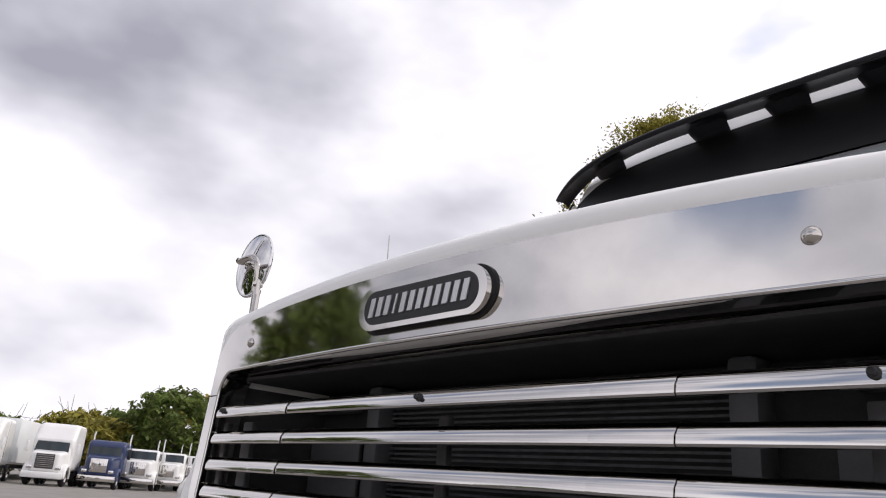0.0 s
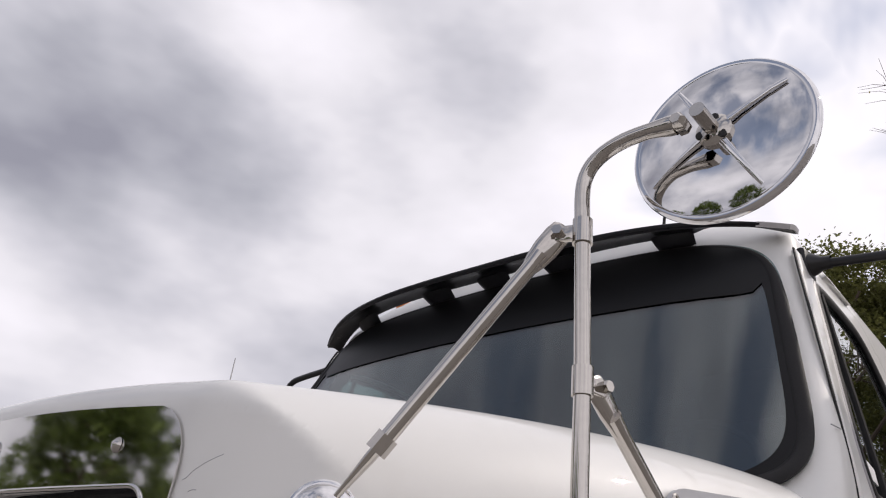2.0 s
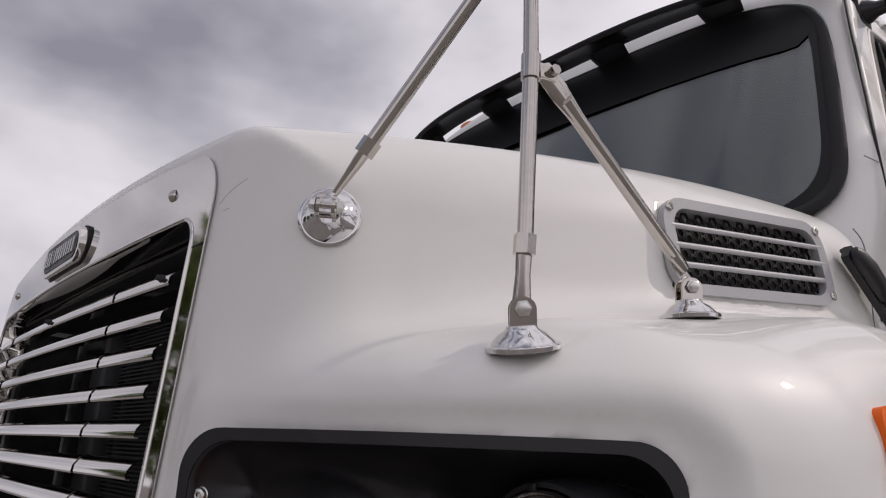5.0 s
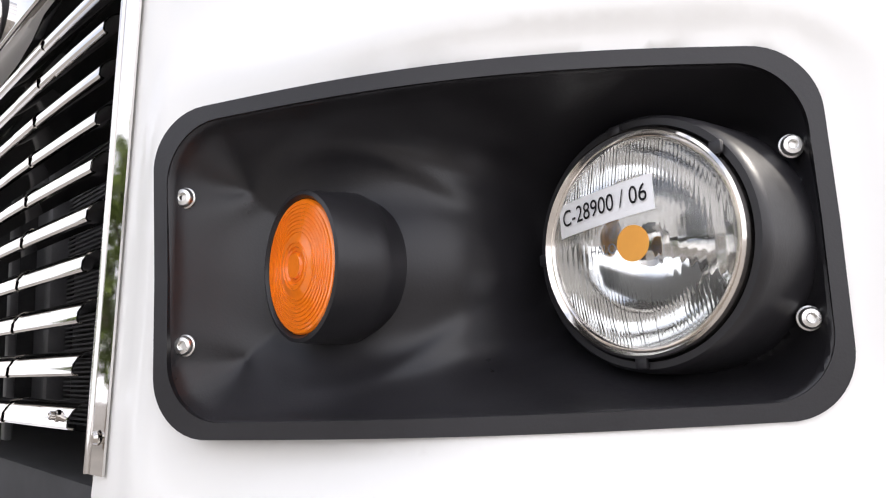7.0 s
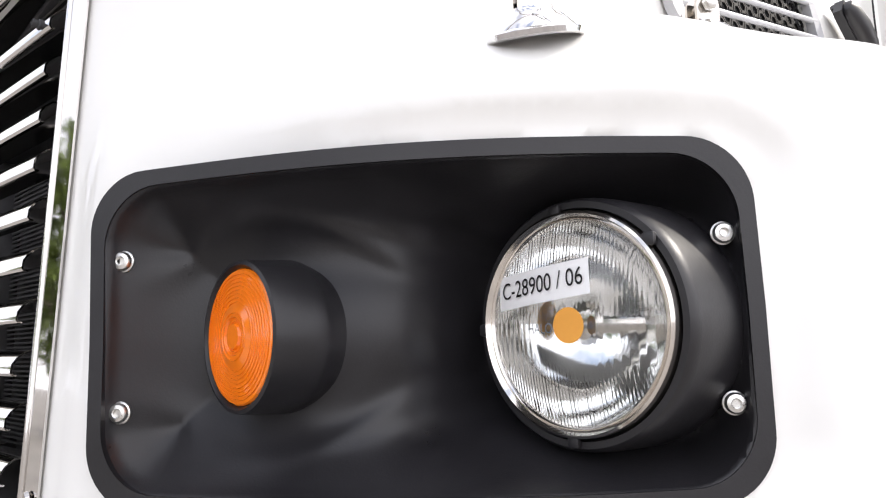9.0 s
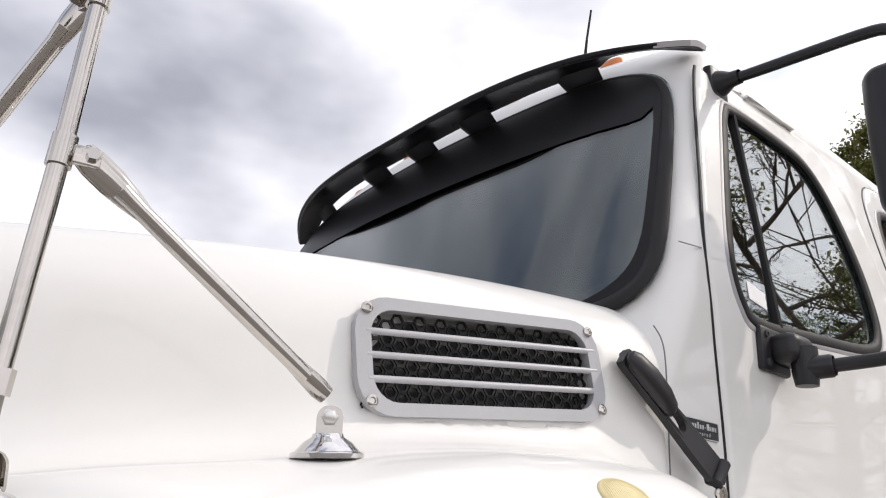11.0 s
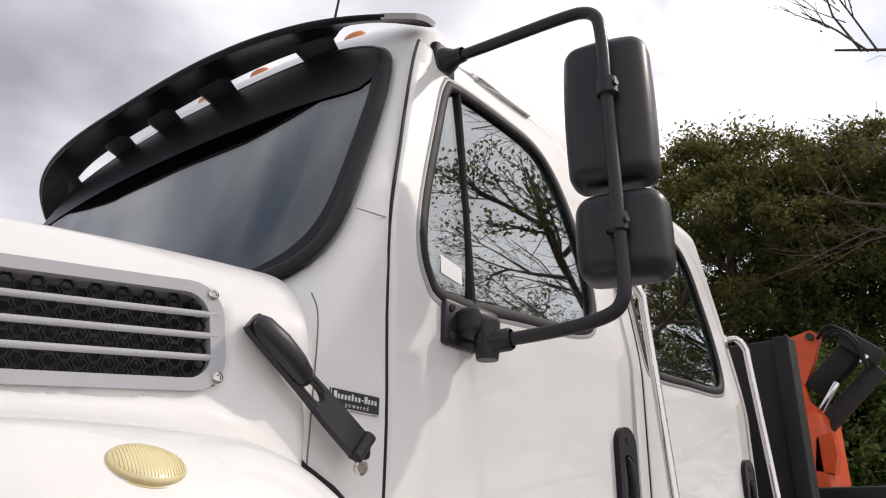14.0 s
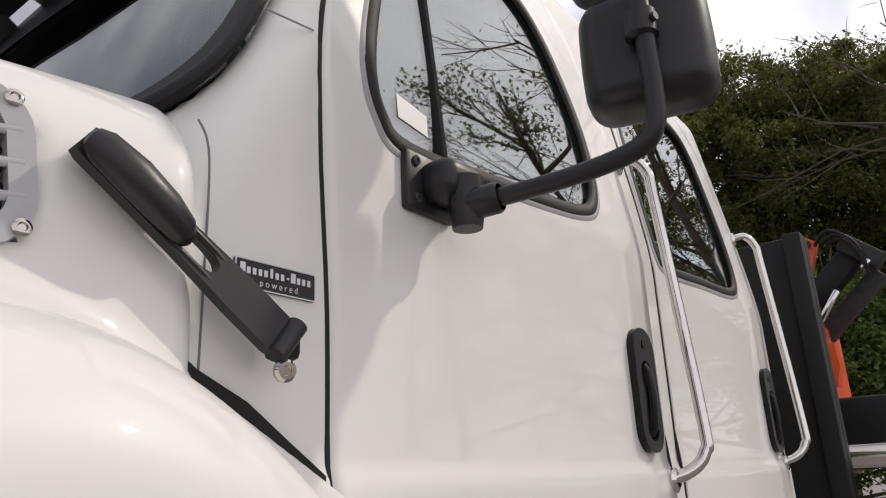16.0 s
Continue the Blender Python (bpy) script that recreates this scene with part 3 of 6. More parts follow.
# ---- headlamp pods ----
TURN_TILT = -0.05
TURN_AT, LAMP_AT = Vector((0.826, 0.068, 1.102)), Vector((1.013, 0.226, 1.106))
TURN_N = Vector((TURN_TILT, -1, 0)).normalized()
LAMP_N = Vector((0, -1, 0))
LAMP_FIT = Matrix.Translation(LAMP_AT) @ Matrix.Scale(0.945, 4) @ Matrix.Translation(-LAMP_AT)


def pod_shape(x, y, z):
    """The moulded tray: a deep bowl between flat ends, swelling where the two lamps stand."""
    s = along_face(x, y)
    bow = face_bow(s)
    swept = 0.629 * x - 0.777 * y - 0.467 - bow
    tray = rmax(0.006, pod_rect(x, y, z, -0.004), swept - 0.001, -swept - 0.19)
    k = np.clip(-pod_rect(x, y, z, -0.013) / 0.080, 0, 1)
    fall = np.clip((s + 0.045) / 0.09, 0, 1)
    mound = np.exp(-(((s + 0.065) / 0.085) ** 2 + ((z - TURN_AT.z) / 0.085) ** 2))
    # two soft rings round the turn signal
    from_turn = np.sqrt((x - TURN_AT.x) ** 2 + (z - TURN_AT.z) ** 2)
    ripple = 0.0055 * np.exp(-((from_turn - 0.092) / 0.008) ** 2) + 0.0055 * np.exp(-((from_turn - 0.135) / 0.010) ** 2)
    depth = 0.005 + (bow + (1 - 0.97 * mound) * (0.048 + 0.060 * fall * fall * (3 - 2 * fall))) * k * (2 - k) - ripple * k
    bowl = rmax(0.004, tray, -rmax(0.008, pod_rect(x, y, z, -0.013), -swept - depth))
    dl = np.sqrt((x - LAMP_AT.x) ** 2 + (z - LAMP_AT.z) ** 2)
    l = rmax(0.02, dl - 0.0875 - 0.05 * (y - LAMP_AT.y), LAMP_AT.y + 0.016 - y, y - 0.36)
    body = smin(0.010, bowl, np.maximum(rmax(0.012, l, swept - 0.006), -swept - 0.18))
    body = rmax(0.006, body, pod_rect(x, y, z, -0.004))
    return np.maximum(body, -(dl - 0.083))


def dome(x, z):
    """How far the lamp glass bulges ahead of the lamp's plane (negative is ahead)."""
    return -0.012 + 1.9 * (x * x + z * z)


def pod(sx):
    flip = Matrix.Diagonal((sx, 1, 1, 1))

    def put(name, bm, mat, parent, label=""):
        if sx < 0:
            bmesh.ops.transform(bm, matrix=flip, verts=bm.verts)
            bmesh.ops.reverse_faces(bm, faces=bm.faces)
        return part(name, bm, mat, parent, label)

    bez = put("headlamp_bezel", solid(pod_shape, (0.68, -0.08, 0.95), (1.18, 0.42, 1.27), 0.0036 if sx > 0 else 0.011), PLASTIC, truck, "black moulded headlamp bezel")
    rim_m = frame_of(POD_AT + SWEEP * 0.2215 + Vector((0, 0, 1.1065)) - FACE_N * 0.004, SWEEP + Vector((0, 0, 0.03)), (0, 0, 1))

    def rim(grow, n=300):
        """The pod's outline in its own plane."""
        out = []
        for i in range(n):
            a, lo, hi = 2 * math.pi * i / n, 0.0, 0.4
            for _ in range(30):
                r = (lo + hi) / 2
                p = POD_AT + SWEEP * (0.2215 + r * math.cos(a)) + Vector((0, 0, 1.1065 + r * math.sin(a) + 0.03 * r * math.cos(a)))
                lo, hi = (r, hi) if float(pod_rect(p.x, p.y, p.z, grow)) < 0 else (lo, r)
            out.append((r * math.cos(a), r * math.sin(a)))
        return out

    collar = plate(rim(-0.001), 0.0065, rim_m, 0.002, hole=rim(-0.013))
    for v in collar.verts:
        v.co += FACE_N * float(face_bow(along_face(v.co.x, v.co.y)))
    put("bezel_rim", collar, PLASTIC, bez)
    for s, z in ((-0.010, 1.162), (-0.009, 1.047), (0.440, 1.167), (0.440, 1.048)):
        at = POD_AT + SWEEP * s + Vector((0, 0, z)) + FACE_N * (-0.008 if s < 0.2 else -0.005)
        put("bolt", lathe([(0.0085, 0.0), (0.0085, 0.0018), (0.0074, 0.0024), (0.0071, 0.0048), (0.0062, 0.0060), (0.0036, 0.0066), (0.0030, 0.0062), (0.0028, 0.0036), (0, 0.0036)], at, FACE_N, 24), BOLT, bez)
    # turn signal: a flared tube, the stepped amber lens and its rings
    put("turn_signal_tube", lathe([(0.0512, -0.03), (0.0512, 0.001), (0.0535, 0.004), (0.0565, 0.003), (0.0572, -0.003), (0.0580, -0.018), (0.0588, -0.030), (0.0590, -0.036), (0.0584, -0.040), (0.0570, -0.043), (0.0550, -0.052), (0.050, -0.075), (0.044, -0.10)], TURN_AT, TURN_N, 72), PLASTIC, bez)
    turn = put("turn_signal_lens", lathe([(0.0508, -0.006), (0.0508, 0.001), (0.0495, 0.0025), (0.034, 0.0045), (0.022, 0.0052), (0.020, 0.0062), (0.0145, 0.0066), (0.0135, 0.0050), (0.010, 0.0050), (0.009, 0.0072), (0, 0.0076)], TURN_AT, TURN_N, 64), AMBER, bez, "amber round turn signal lens")
    put("reflector", lathe([(0.0505, -0.007), (0.044, -0.016), (0.030, -0.024), (0.012, -0.028), (0, -0.028)], TURN_AT, TURN_N, 48), REFLECTOR, turn)
    tm = Matrix.Translation(TURN_AT) @ Vector((0, 0, 1)).rotation_difference(TURN_N).to_matrix().to_4x4()
    for r, h in ((0.0115, 0.0052), (0.0175, 0.0066), (0.0255, 0.0051), (0.0285, 0.0049), (0.0315, 0.0047), (0.0345, 0.0045), (0.0375, 0.0042), (0.0405, 0.0038), (0.0435, 0.0034), (0.0465, 0.0030)):
        put("lens_ring", tube([tm @ Vector((r * math.cos(a), r * math.sin(a), h)) for a in np.linspace(0, 2 * math.pi, 49)[:-1]], 0.0006, 5, True), AMBER, turn)
    def put_lamp(name, bm, mat, parent, label=""):
        bmesh.ops.transform(bm, matrix=LAMP_FIT, verts=bm.verts)
        return put(name, bm, mat, parent, label)

    # round headlamp: moulded bucket, bright ring, bowl reflector, fluted glass
    put_lamp("headlamp_bucket", lathe([(0.0875, -0.05), (0.0875, -0.004), (0.0885, -0.001), (0.0935, -0.001), (0.0960, -0.004), (0.0972, -0.012), (0.0985, -0.030), (0.1000, -0.075)], LAMP_AT, LAMP_N, 80), PLASTIC, bez)
    ring = put_lamp("headlamp_ring", lathe([(0.0765, -0.003), (0.0775, 0.002), (0.0790, 0.0035), (0.0800, 0.002), (0.0810, 0.0035), (0.0835, 0.0065), (0.0855, 0.005), (0.0868, 0.0), (0.0872, -0.012)], LAMP_AT, LAMP_N, 80), RING, bez, "bright headlamp ring")
    put_lamp("reflector", lathe([(0.0795, -0.004), (0.0755, -0.016), (0.068, -0.030), (0.056, -0.044), (0.040, -0.054), (0.022, -0.060), (0, -0.062)], LAMP_AT, LAMP_N, 64), REFLECTOR, ring)
    put_lamp("bulb", lathe([(0, 0.0), (0.006, -0.002), (0.008, -0.01), (0.008, -0.05)], LAMP_AT + Vector((0, 0.02, 0)), LAMP_N, 20), STEEL, ring)
    put_lamp("bulb_shield", lathe([(0.017, 0.0), (0.013, 0.005), (0, 0.007)], LAMP_AT + Vector((0, 0.018, 0)), LAMP_N, 24), STEEL, ring)
    for ang in (98, 182, 268, 40):
        c, w = math.cos(radians(ang)), math.sin(radians(ang))
        put_lamp("ring_clip", box((0.010, 0.006, 0.010), LAMP_AT + Vector((0.0885 * c, -0.001, 0.0885 * w)), 0.002), PLASTIC, ring)

    # one moulded glass: smooth dome outside, upright flutes in blocks inside
    def flute(x, z):
        block = 0 if z > 0.030 else 1 if z > 0.004 else 2 if z > -0.034 else 3
        pitch, deep = ((0.0030, 0.00050), (0.0036, 0.00040), (0.0062, 0.00028), (0.0030, 0.00050))[block]
        if abs(x) < 0.022 and block in (1, 2):
            deep *= 0.45
        return deep * abs(math.sin(math.pi * x / pitch)) + 0.0004 * (block % 2)

    gb = bmesh.new()
    nc, nr = (250, 40) if sx > 0 else (60, 12)
    shells = []
    for inner in (0, 1):
        cols = []
        for i in range(nc + 1):
            x = 0.0788 * 0.998 * (2 * i / nc - 1)
            h = math.sqrt(0.0788 ** 2 - x * x)
            cols.append([gb.verts.new(LAMP_AT + Vector((x, dome(x, h * (2 * k / nr - 1)) + (0.0028 + flute(x, h * (2 * k / nr - 1)) if inner else 0), h * (2 * k / nr - 1)))) for k in range(nr + 1)])
        for p, q in zip(cols, cols[1:]):
            for k in range(nr):
                gb.faces.new((p[k], p[k + 1], q[k + 1], q[k]))
        shells.append([c[0] for c in cols] + cols[-1][1:] + [c[-1] for c in cols[-2::-1]] + cols[0][-2:0:-1])
    n = len(shells[0])
    for k in range(n):
        gb.faces.new((shells[0][k], shells[0][(k + 1) % n], shells[1][(k + 1) % n], shells[1][k]))
    bmesh.ops.recalc_face_normals(gb, faces=gb.faces)
    g = put_lamp("headlamp_lens", gb, CLEAR, ring, "clear fluted sealed-beam glass")
    g.visible_shadow = False
    return bez, ring


pod_left = pod(1)
pod(-1)

# sticker and printed label on the lamp
tag_m = frame_of(LAMP_AT + Vector((-0.0205, 0, 0.0275)), (1, 0, 0.10), (0, 0, 1))


def on_lamp(p, lift):
    """A place on the bulging lamp glass."""
    d = p - LAMP_AT
    return Vector((p.x, LAMP_AT.y + dome(d.x, d.z) - lift, p.z))


tag = part("label", thicken(sheet(lambda u, v: on_lamp(tag_m @ Vector((-0.049 + 0.092 * u, -0.011 + 0.0275 * v, 0)), 0.0010), 20, 8), 0.0006), PAPER, pod_left[1], "white paper label")
tag.data.transform(LAMP_FIT)
dot = part("round_sticker", lathe([(0.0135, 0), (0.0135, 0.0007), (0, 0.0007)], LAMP_AT + Vector((0.004, -0.0126, -0.002)), (0, -1, 0), 32), DOT, pod_left[1], "round orange sticker")
dot.data.transform(LAMP_FIT)


def lettering(name, text, size, m, mat, parent, thick=0.0003, squeeze=1.0, drape=None):
    cu = bpy.data.curves.new(name, "FONT")
    cu.body, cu.size, cu.extrude, cu.align_x, cu.align_y = text, size, thick, "CENTER", "CENTER"
    tmp = new(name, cu)
    me = bpy.data.meshes.new_from_object(tmp)
    bpy.data.objects.remove(tmp)
    me.materials.clear()
    me.materials.append(mat)
    me.transform(m @ Matrix.Diagonal((squeeze, 1, 1, 1)))
    if drape:
        for v in me.vertices:
            v.co = on_lamp(v.co, drape)
    ob = new(name, me)
    ob.parent = parent
    return ob


lettering("writing", "C-28900 / 06", 0.0195, tag_m @ Matrix.Translation((-0.003, 0.003, 0)), INK, pod_left[1], squeeze=0.80, drape=0.0021).data.transform(LAMP_FIT)

# ---- hood vents ----
def vent(sx):
    flip = Matrix.Diagonal((sx, 1, 1, 1))

    def put(name, bm, mat, parent, label=""):
        if sx < 0:
            bmesh.ops.transform(bm, matrix=flip, verts=bm.verts)
            bmesh.ops.reverse_faces(bm, faces=bm.faces)
        return part(name, bm, mat, parent, label)

    m = frame_of(VENT_AT - VENT_N * 0.006, VENT_U, VENT_V)
    fr = put("vent_frame", plate(round_rect(0.390, 0.146, 0.046), 0.012, m, 0.004, hole=round_rect(0.348, 0.114, 0.032)), VENT_SILVER, truck, "silver-grey slatted hood vent")
    for v in (-0.029, 0.0, 0.029):
        put("vent_bar", tube([m @ Vector((u, v, 0.009)) for u in (-0.180, 0.186)], 0.0036, 10, flat=1.2), VENT_SILVER, fr)
    # punched honeycomb behind the bars
    pitch, web = 0.0168, bmesh.new()
    for i in range(22):
        for j in range(7):
            u, v = -0.176 + i * pitch * 0.97, -0.057 + (j + 0.5 * (i % 2)) * pitch * 0.98
            hexa = [web.verts.new(m @ Vector((u + 0.0096 * math.cos(radians(60 * k)), v + 0.0096 * math.sin(radians(60 * k)), -0.004))) for k in range(6)]
            hole = [web.verts.new(m @ Vector((u + 0.0068 * math.cos(radians(60 * k)), v + 0.0068 * math.sin(radians(60 * k)), -0.004))) for k in range(6)]
            for k in range(6):
                web.faces.new((hexa[k], hexa[(k + 1) % 6], hole[(k + 1) % 6], hole[k]))
    put("honeycomb_mesh", thicken(web, 0.003), RUBBER, fr)
    put("vent_back", plate(round_rect(0.345, 0.112, 0.005, 2), 0.003, m @ Matrix.Translation((0, 0, -0.032)), 0), DARK, fr)
    for u, v in ((-0.178, 0.057), (0.180, 0.057), (0.182, -0.056), (-0.178, -0.056)):
        put("screw", lathe([(0.0075, 0), (0.0075, 0.002), (0.005, 0.0035), (0.004, 0.0035), (0.003, 0.0015), (0, 0.0015)], m @ Vector((u, v, 0.012)), VENT_N, 16), STEEL, fr)


vent(1)
vent(-1)


# ---- fender lamps and wheel-arch flare ----
def fender_lamps(sx):
    m = frame_of((sx * 1.1985, 0.529, 1.232), (0, sx, 0), (-sx * 0.16, 0, 1))
    o = part("side_marker", plate(round_rect(0.030, 0.108, 0.0145, 8), 0.010, m, 0.003), ORANGE, truck, "orange oblong side reflector")
    for v in (-0.044, 0.044):
        part("screw", lathe([(0.0045, 0), (0.004, 0.003), (0, 0.004)], m @ Vector((0, v, 0.010)), (sx, 0, 0.2), 12), STEEL, o)
    m2 = frame_of((sx * 1.160, 0.752, 1.374), (0, sx, 0), (-sx * 0.68, 0, 0.73))
    oval = [(0.040 * math.cos(a), 0.0245 * math.sin(a)) for a in np.linspace(0, 2 * math.pi, 37)[:-1]]
    bm = bmesh.new()
    tiers = [[bm.verts.new(m2 @ Vector((a * k, b * k, h))) for a, b in oval] for k, h in ((1.0, -0.004), (1.0, 0.003), (0.985, 0.0048), (0.94, 0.0062), (0.80, 0.0078), (0.55, 0.0092), (0.25, 0.0100), (0.02, 0.0102))]
    for p, q in zip(tiers, tiers[1:]):
        for k in range(36):
            bm.faces.new((p[k], p[(k + 1) % 36], q[(k + 1) % 36], q[k]))
    bm.faces.new(tiers[-1])
    bmesh.ops.recalc_face_normals(bm, faces=bm.faces)
    lamp = part("fender_lamp", bm, CREAM, truck, "yellowed oval fender lamp")
    for k in range(-10, 11):
        a = 0.0034 * k
        b = 0.0245 * math.sqrt(max(1 - (a / 0.038) ** 2, 0.02)) * 0.8
        part("lens_flute", tube([m2 @ Vector((a, b * f, 0.0101 - 0.0030 * ((a / 0.040) ** 2 + (b * f / 0.0245) ** 2))) for f in (-1, -0.5, 0, 0.5, 1)], 0.00035, 5), CREAM, lamp)
    part("fender_lamp_seat", plate([(a * 1.06, b * 1.09) for a, b in oval], 0.004, m2 @ Matrix.Translation((0, 0, -0.003)), 0.001), CREAM, lamp)
    arc = [(sx * 1.215, 0.85 + 0.49 * math.cos(a), 0.745 + 0.49 * math.sin(a)) for a in np.linspace(radians(-10), radians(190), 33)]
    part("wheel_arch_flare", tube(arc, 0.034, 14, flat=0.6, up=(1, 0, 0)), FLARE_GREY, truck, "grey plastic wheel-arch flare")


fender_lamps(1)
fender_lamps(-1)

# ---- wheels and bumper below, mostly out of sight ----
def wheel(x, y):
    tyre = part("wheel", lathe([(0.28, -0.13), (0.40, -0.14), (0.49, -0.12), (0.505, -0.06), (0.505, 0.06), (0.49, 0.12), (0.40, 0.14), (0.28, 0.13)], (x, y, 0.505), (1, 0, 0), 48), RUBBER, truck)
    part("rim", lathe([(0.285, 0.11), (0.26, 0.09), (0.2, 0.05), (0.1, 0.09), (0, 0.09)], (x, y, 0.505), (1 if x > 0 else -1, 0, 0), 40), STEEL, tyre)


for sx in (-1, 1):
    wheel(sx * 1.02, 0.80)
    wheel(sx * 0.98, 5.2)
part("bumper", box((2.3, 0.16, 0.30), (0, -0.01, 0.70), 0.05), CHROME, truck, "bright steel front bumper")
part("bumper_filler", box((2.0, 0.2, 0.06), (0, 0.12, 0.89), 0.01), DARK, truck)
part("engine", box((1.1, 0.7, 0.5), (0, 0.72, 1.15), 0.05), DARK, truck)
for sx in (-1, 1):
    part("chassis_rail", box((0.09, 7.4, 0.26), (sx * 0.42, 3.9, 0.80), 0.01), DARK, truck)


# ---- hood mirrors ----
def foot(at, normal, pin_dir, put, parent):
    """A bright domed foot with a forked lug and its pin."""
    n, at = Vector(normal).normalized(), Vector(at)
    while float(hood_shape(*(at - n * 0.002))) > 0 and float(hood_shape(*at)) < 0.03:
        at = at - n * 0.001
    while float(hood_shape(*(at + n * 0.001))) < 0:
        at = at + n * 0.001
    f = put("mirror_foot", lathe([(0.034, -0.004), (0.0365, -0.003), (0.0368, 0.0010), (0.0350, 0.0026), (0.0325, 0.0028), (0.0305, 0.0052), (0.024, 0.0120), (0.0165, 0.0165), (0.0150, 0.0200), (0, 0.0205)], at, n, 36), MIRROR_STEEL, parent)
    p = Vector(pin_dir).normalized()
    n = (n + Vector((0, 0, 0.9))).normalized() if n.z > 0.5 else n
    for side in (-1, 1):
        m = frame_of(at + n * 0.016 + p * side * 0.0085 - p * 0.002, n.cross(p), n)
        put("mirror_lug", plate([(x, y + 0.012) for x, y in round_rect(0.026, 0.038, 0.012, 6)], 0.004, m, 0.001), STEEL, f)
    put("mirror_pin", tube([at + n * 0.036 - p * 0.014, at + n * 0.036 + p * 0.014], 0.0042, 12), STEEL, f)
    for side in (-1, 1):
        put("mirror_bolt", lathe([(0.0085, 0), (0.0085, 0.0012), (0.0066, 0.0014), (0.0066, 0.0060), (0.0050, 0.0070), (0, 0.0070)], at + n * 0.036 + p * side * 0.0125, p * side, 6), BOLT, f)


def hood_mirror(sx):
    flip = Matrix.Diagonal((sx, 1, 1, 1))

    def put(name, bm, mat, parent, label=""):
        if sx < 0:
            bmesh.ops.transform(bm, matrix=flip, verts=bm.verts)
            bmesh.ops.reverse_faces(bm, faces=bm.faces)
        return part(name, bm, mat, parent, label)

    V = Vector
    if sx < 0:
        flip = Matrix.Translation((-0.03, 0.085, 0.03)) @ flip
    pole = [V((1.018, 0.190, 1.418)), V((1.020, 0.190, 1.60)), V((1.019, 0.187, 1.765))]
    bend = smooth_path([V((1.019, 0.187, 1.765)), V((1.020, 0.184, 1.812)), V((1.027, 0.183, 1.836)), V((1.043, 0.183, 1.851)), V((1.067, 0.183, 1.859)), V((1.096, 0.183, 1.860)), V((1.126, 0.184, 1.857))], 7)
    radii = [0.0083] * 2 + [0.0083] * (len(bend) - 7) + [0.0085, 0.009, 0.0095, 0.010, 0.0105, 0.0105, 0.0105]
    flat_tail = tube(pole[:2] + bend, radii, 16)
    post = put("hood_mirror", flat_tail, STEEL, truck, "stainless tripod hood mirror with round chrome back")
    # disc
    c, n = V((1.150, 0.239, 1.863)), V((-0.02, -1.0, 0.03)).normalized()
    disc = put("mirror_back", lathe([(0.0, 0.016), (0.03, 0.0155), (0.06, 0.013), (0.085, 0.0075), (0.0900, 0.0060), (0.0915, 0.0066), (0.0945, 0.0066), (0.0970, 0.0045), (0.098, 0.0015), (0.0972, -0.0015), (0.093, -0.0030)], c, n, 72), MIRROR_STEEL, post)
    put("mirror_glass", lathe([(0.093, -0.003), (0.05, -0.002), (0, -0.001)], c, n, 48), MIRROR_STEEL, post)
    q = frame_of(c, V((0, 0, 1)).cross(n), V((0, 0, 1)))
    for k, ang in enumerate((28, 118, 208, 298)):
        d = V((math.cos(radians(ang)), math.sin(radians(ang)), 0))
        pts = [q @ (d * r + V((0, 0, h))) for r, h in ((0.012, 0.020), (0.04, 0.0175), (0.065, 0.0145), (0.082, 0.0095))]
        put("mirror_rib", tube(pts, [0.0048, 0.0034, 0.0030, 0.0026], 10, flat=0.45, up=n), MIRROR_STEEL, post)
    boss = c + n * 0.018
    put("mirror_boss", lathe([(0.019, -0.006), (0.019, 0.002), (0.015, 0.005), (0.008, 0.007), (0.008, 0.040), (0, 0.040)], boss, n, 24), STEEL, post)
    for ang in (75, 195, 315):
        put("screw", lathe([(0.0045, 0), (0.0045, 0.004), (0, 0.0045)], q @ V((0.0135 * math.cos(radians(ang)), 0.0135 * math.sin(radians(ang)), 0.020)), n, 10), DARK, post)
    put("arm_nut", lathe([(0.008, -0.010), (0.009, 0.008), (0.006, 0.012), (0, 0.012)], V((1.130, 0.185, 1.857)), n, 6), STEEL, post)
    # clamps
    for at, toward in ((V((1.019, 0.187, 1.766)), V((-0.5, -0.16, 0))), (V((1.020, 0.190, 1.607)), V((0.1, 0.5, 0)))):
        put("clamp", lathe([(0.0084, -0.014), (0.0105, -0.014), (0.0105, 0.014), (0.0084, 0.014)], at, (0, 0, 1), 20), STEEL, post)
        t = toward.normalized()
        ear = at + t * 0.018
        put("clamp_ear", box((0.026, 0.007, 0.018), ear, 0.002, Matrix(((t.x, -t.y, 0), (t.y, t.x, 0), (0, 0, 1)))), STEEL, post)
        put("clamp_bolt", tube([ear + t * 0.006 + V((t.y, -t.x, 0)) * 0.013, ear + t * 0.006 - V((t.y, -t.x, 0)) * 0.013], 0.0058, 6), STEEL, post)
    # front brace to the hood side, rear brace to the fender
    a0, a1 = V((0.992, 0.180, 1.766)), V((0.855, 0.107, 1.545))
    a2 = V((0.817, 0.090, 1.490))
    put("brace", tube([a0.lerp(a1, 0.10), a0.lerp(a1, 0.16), a1], [0.0100, 0.0083, 0.0083], 14), STEEL, post)
    put("brace_paddle", tube([a0.lerp(a1, -0.05), a0.lerp(a1, -0.04), a0, a0.lerp(a1, 0.07), a0.lerp(a1, 0.13), a0.lerp(a1, 0.18)], [0.007, 0.0115, 0.0135, 0.0135, 0.0115, 0.0080], 14, flat=0.42, up=(0.75, -0.65, 0)), STEEL, post)
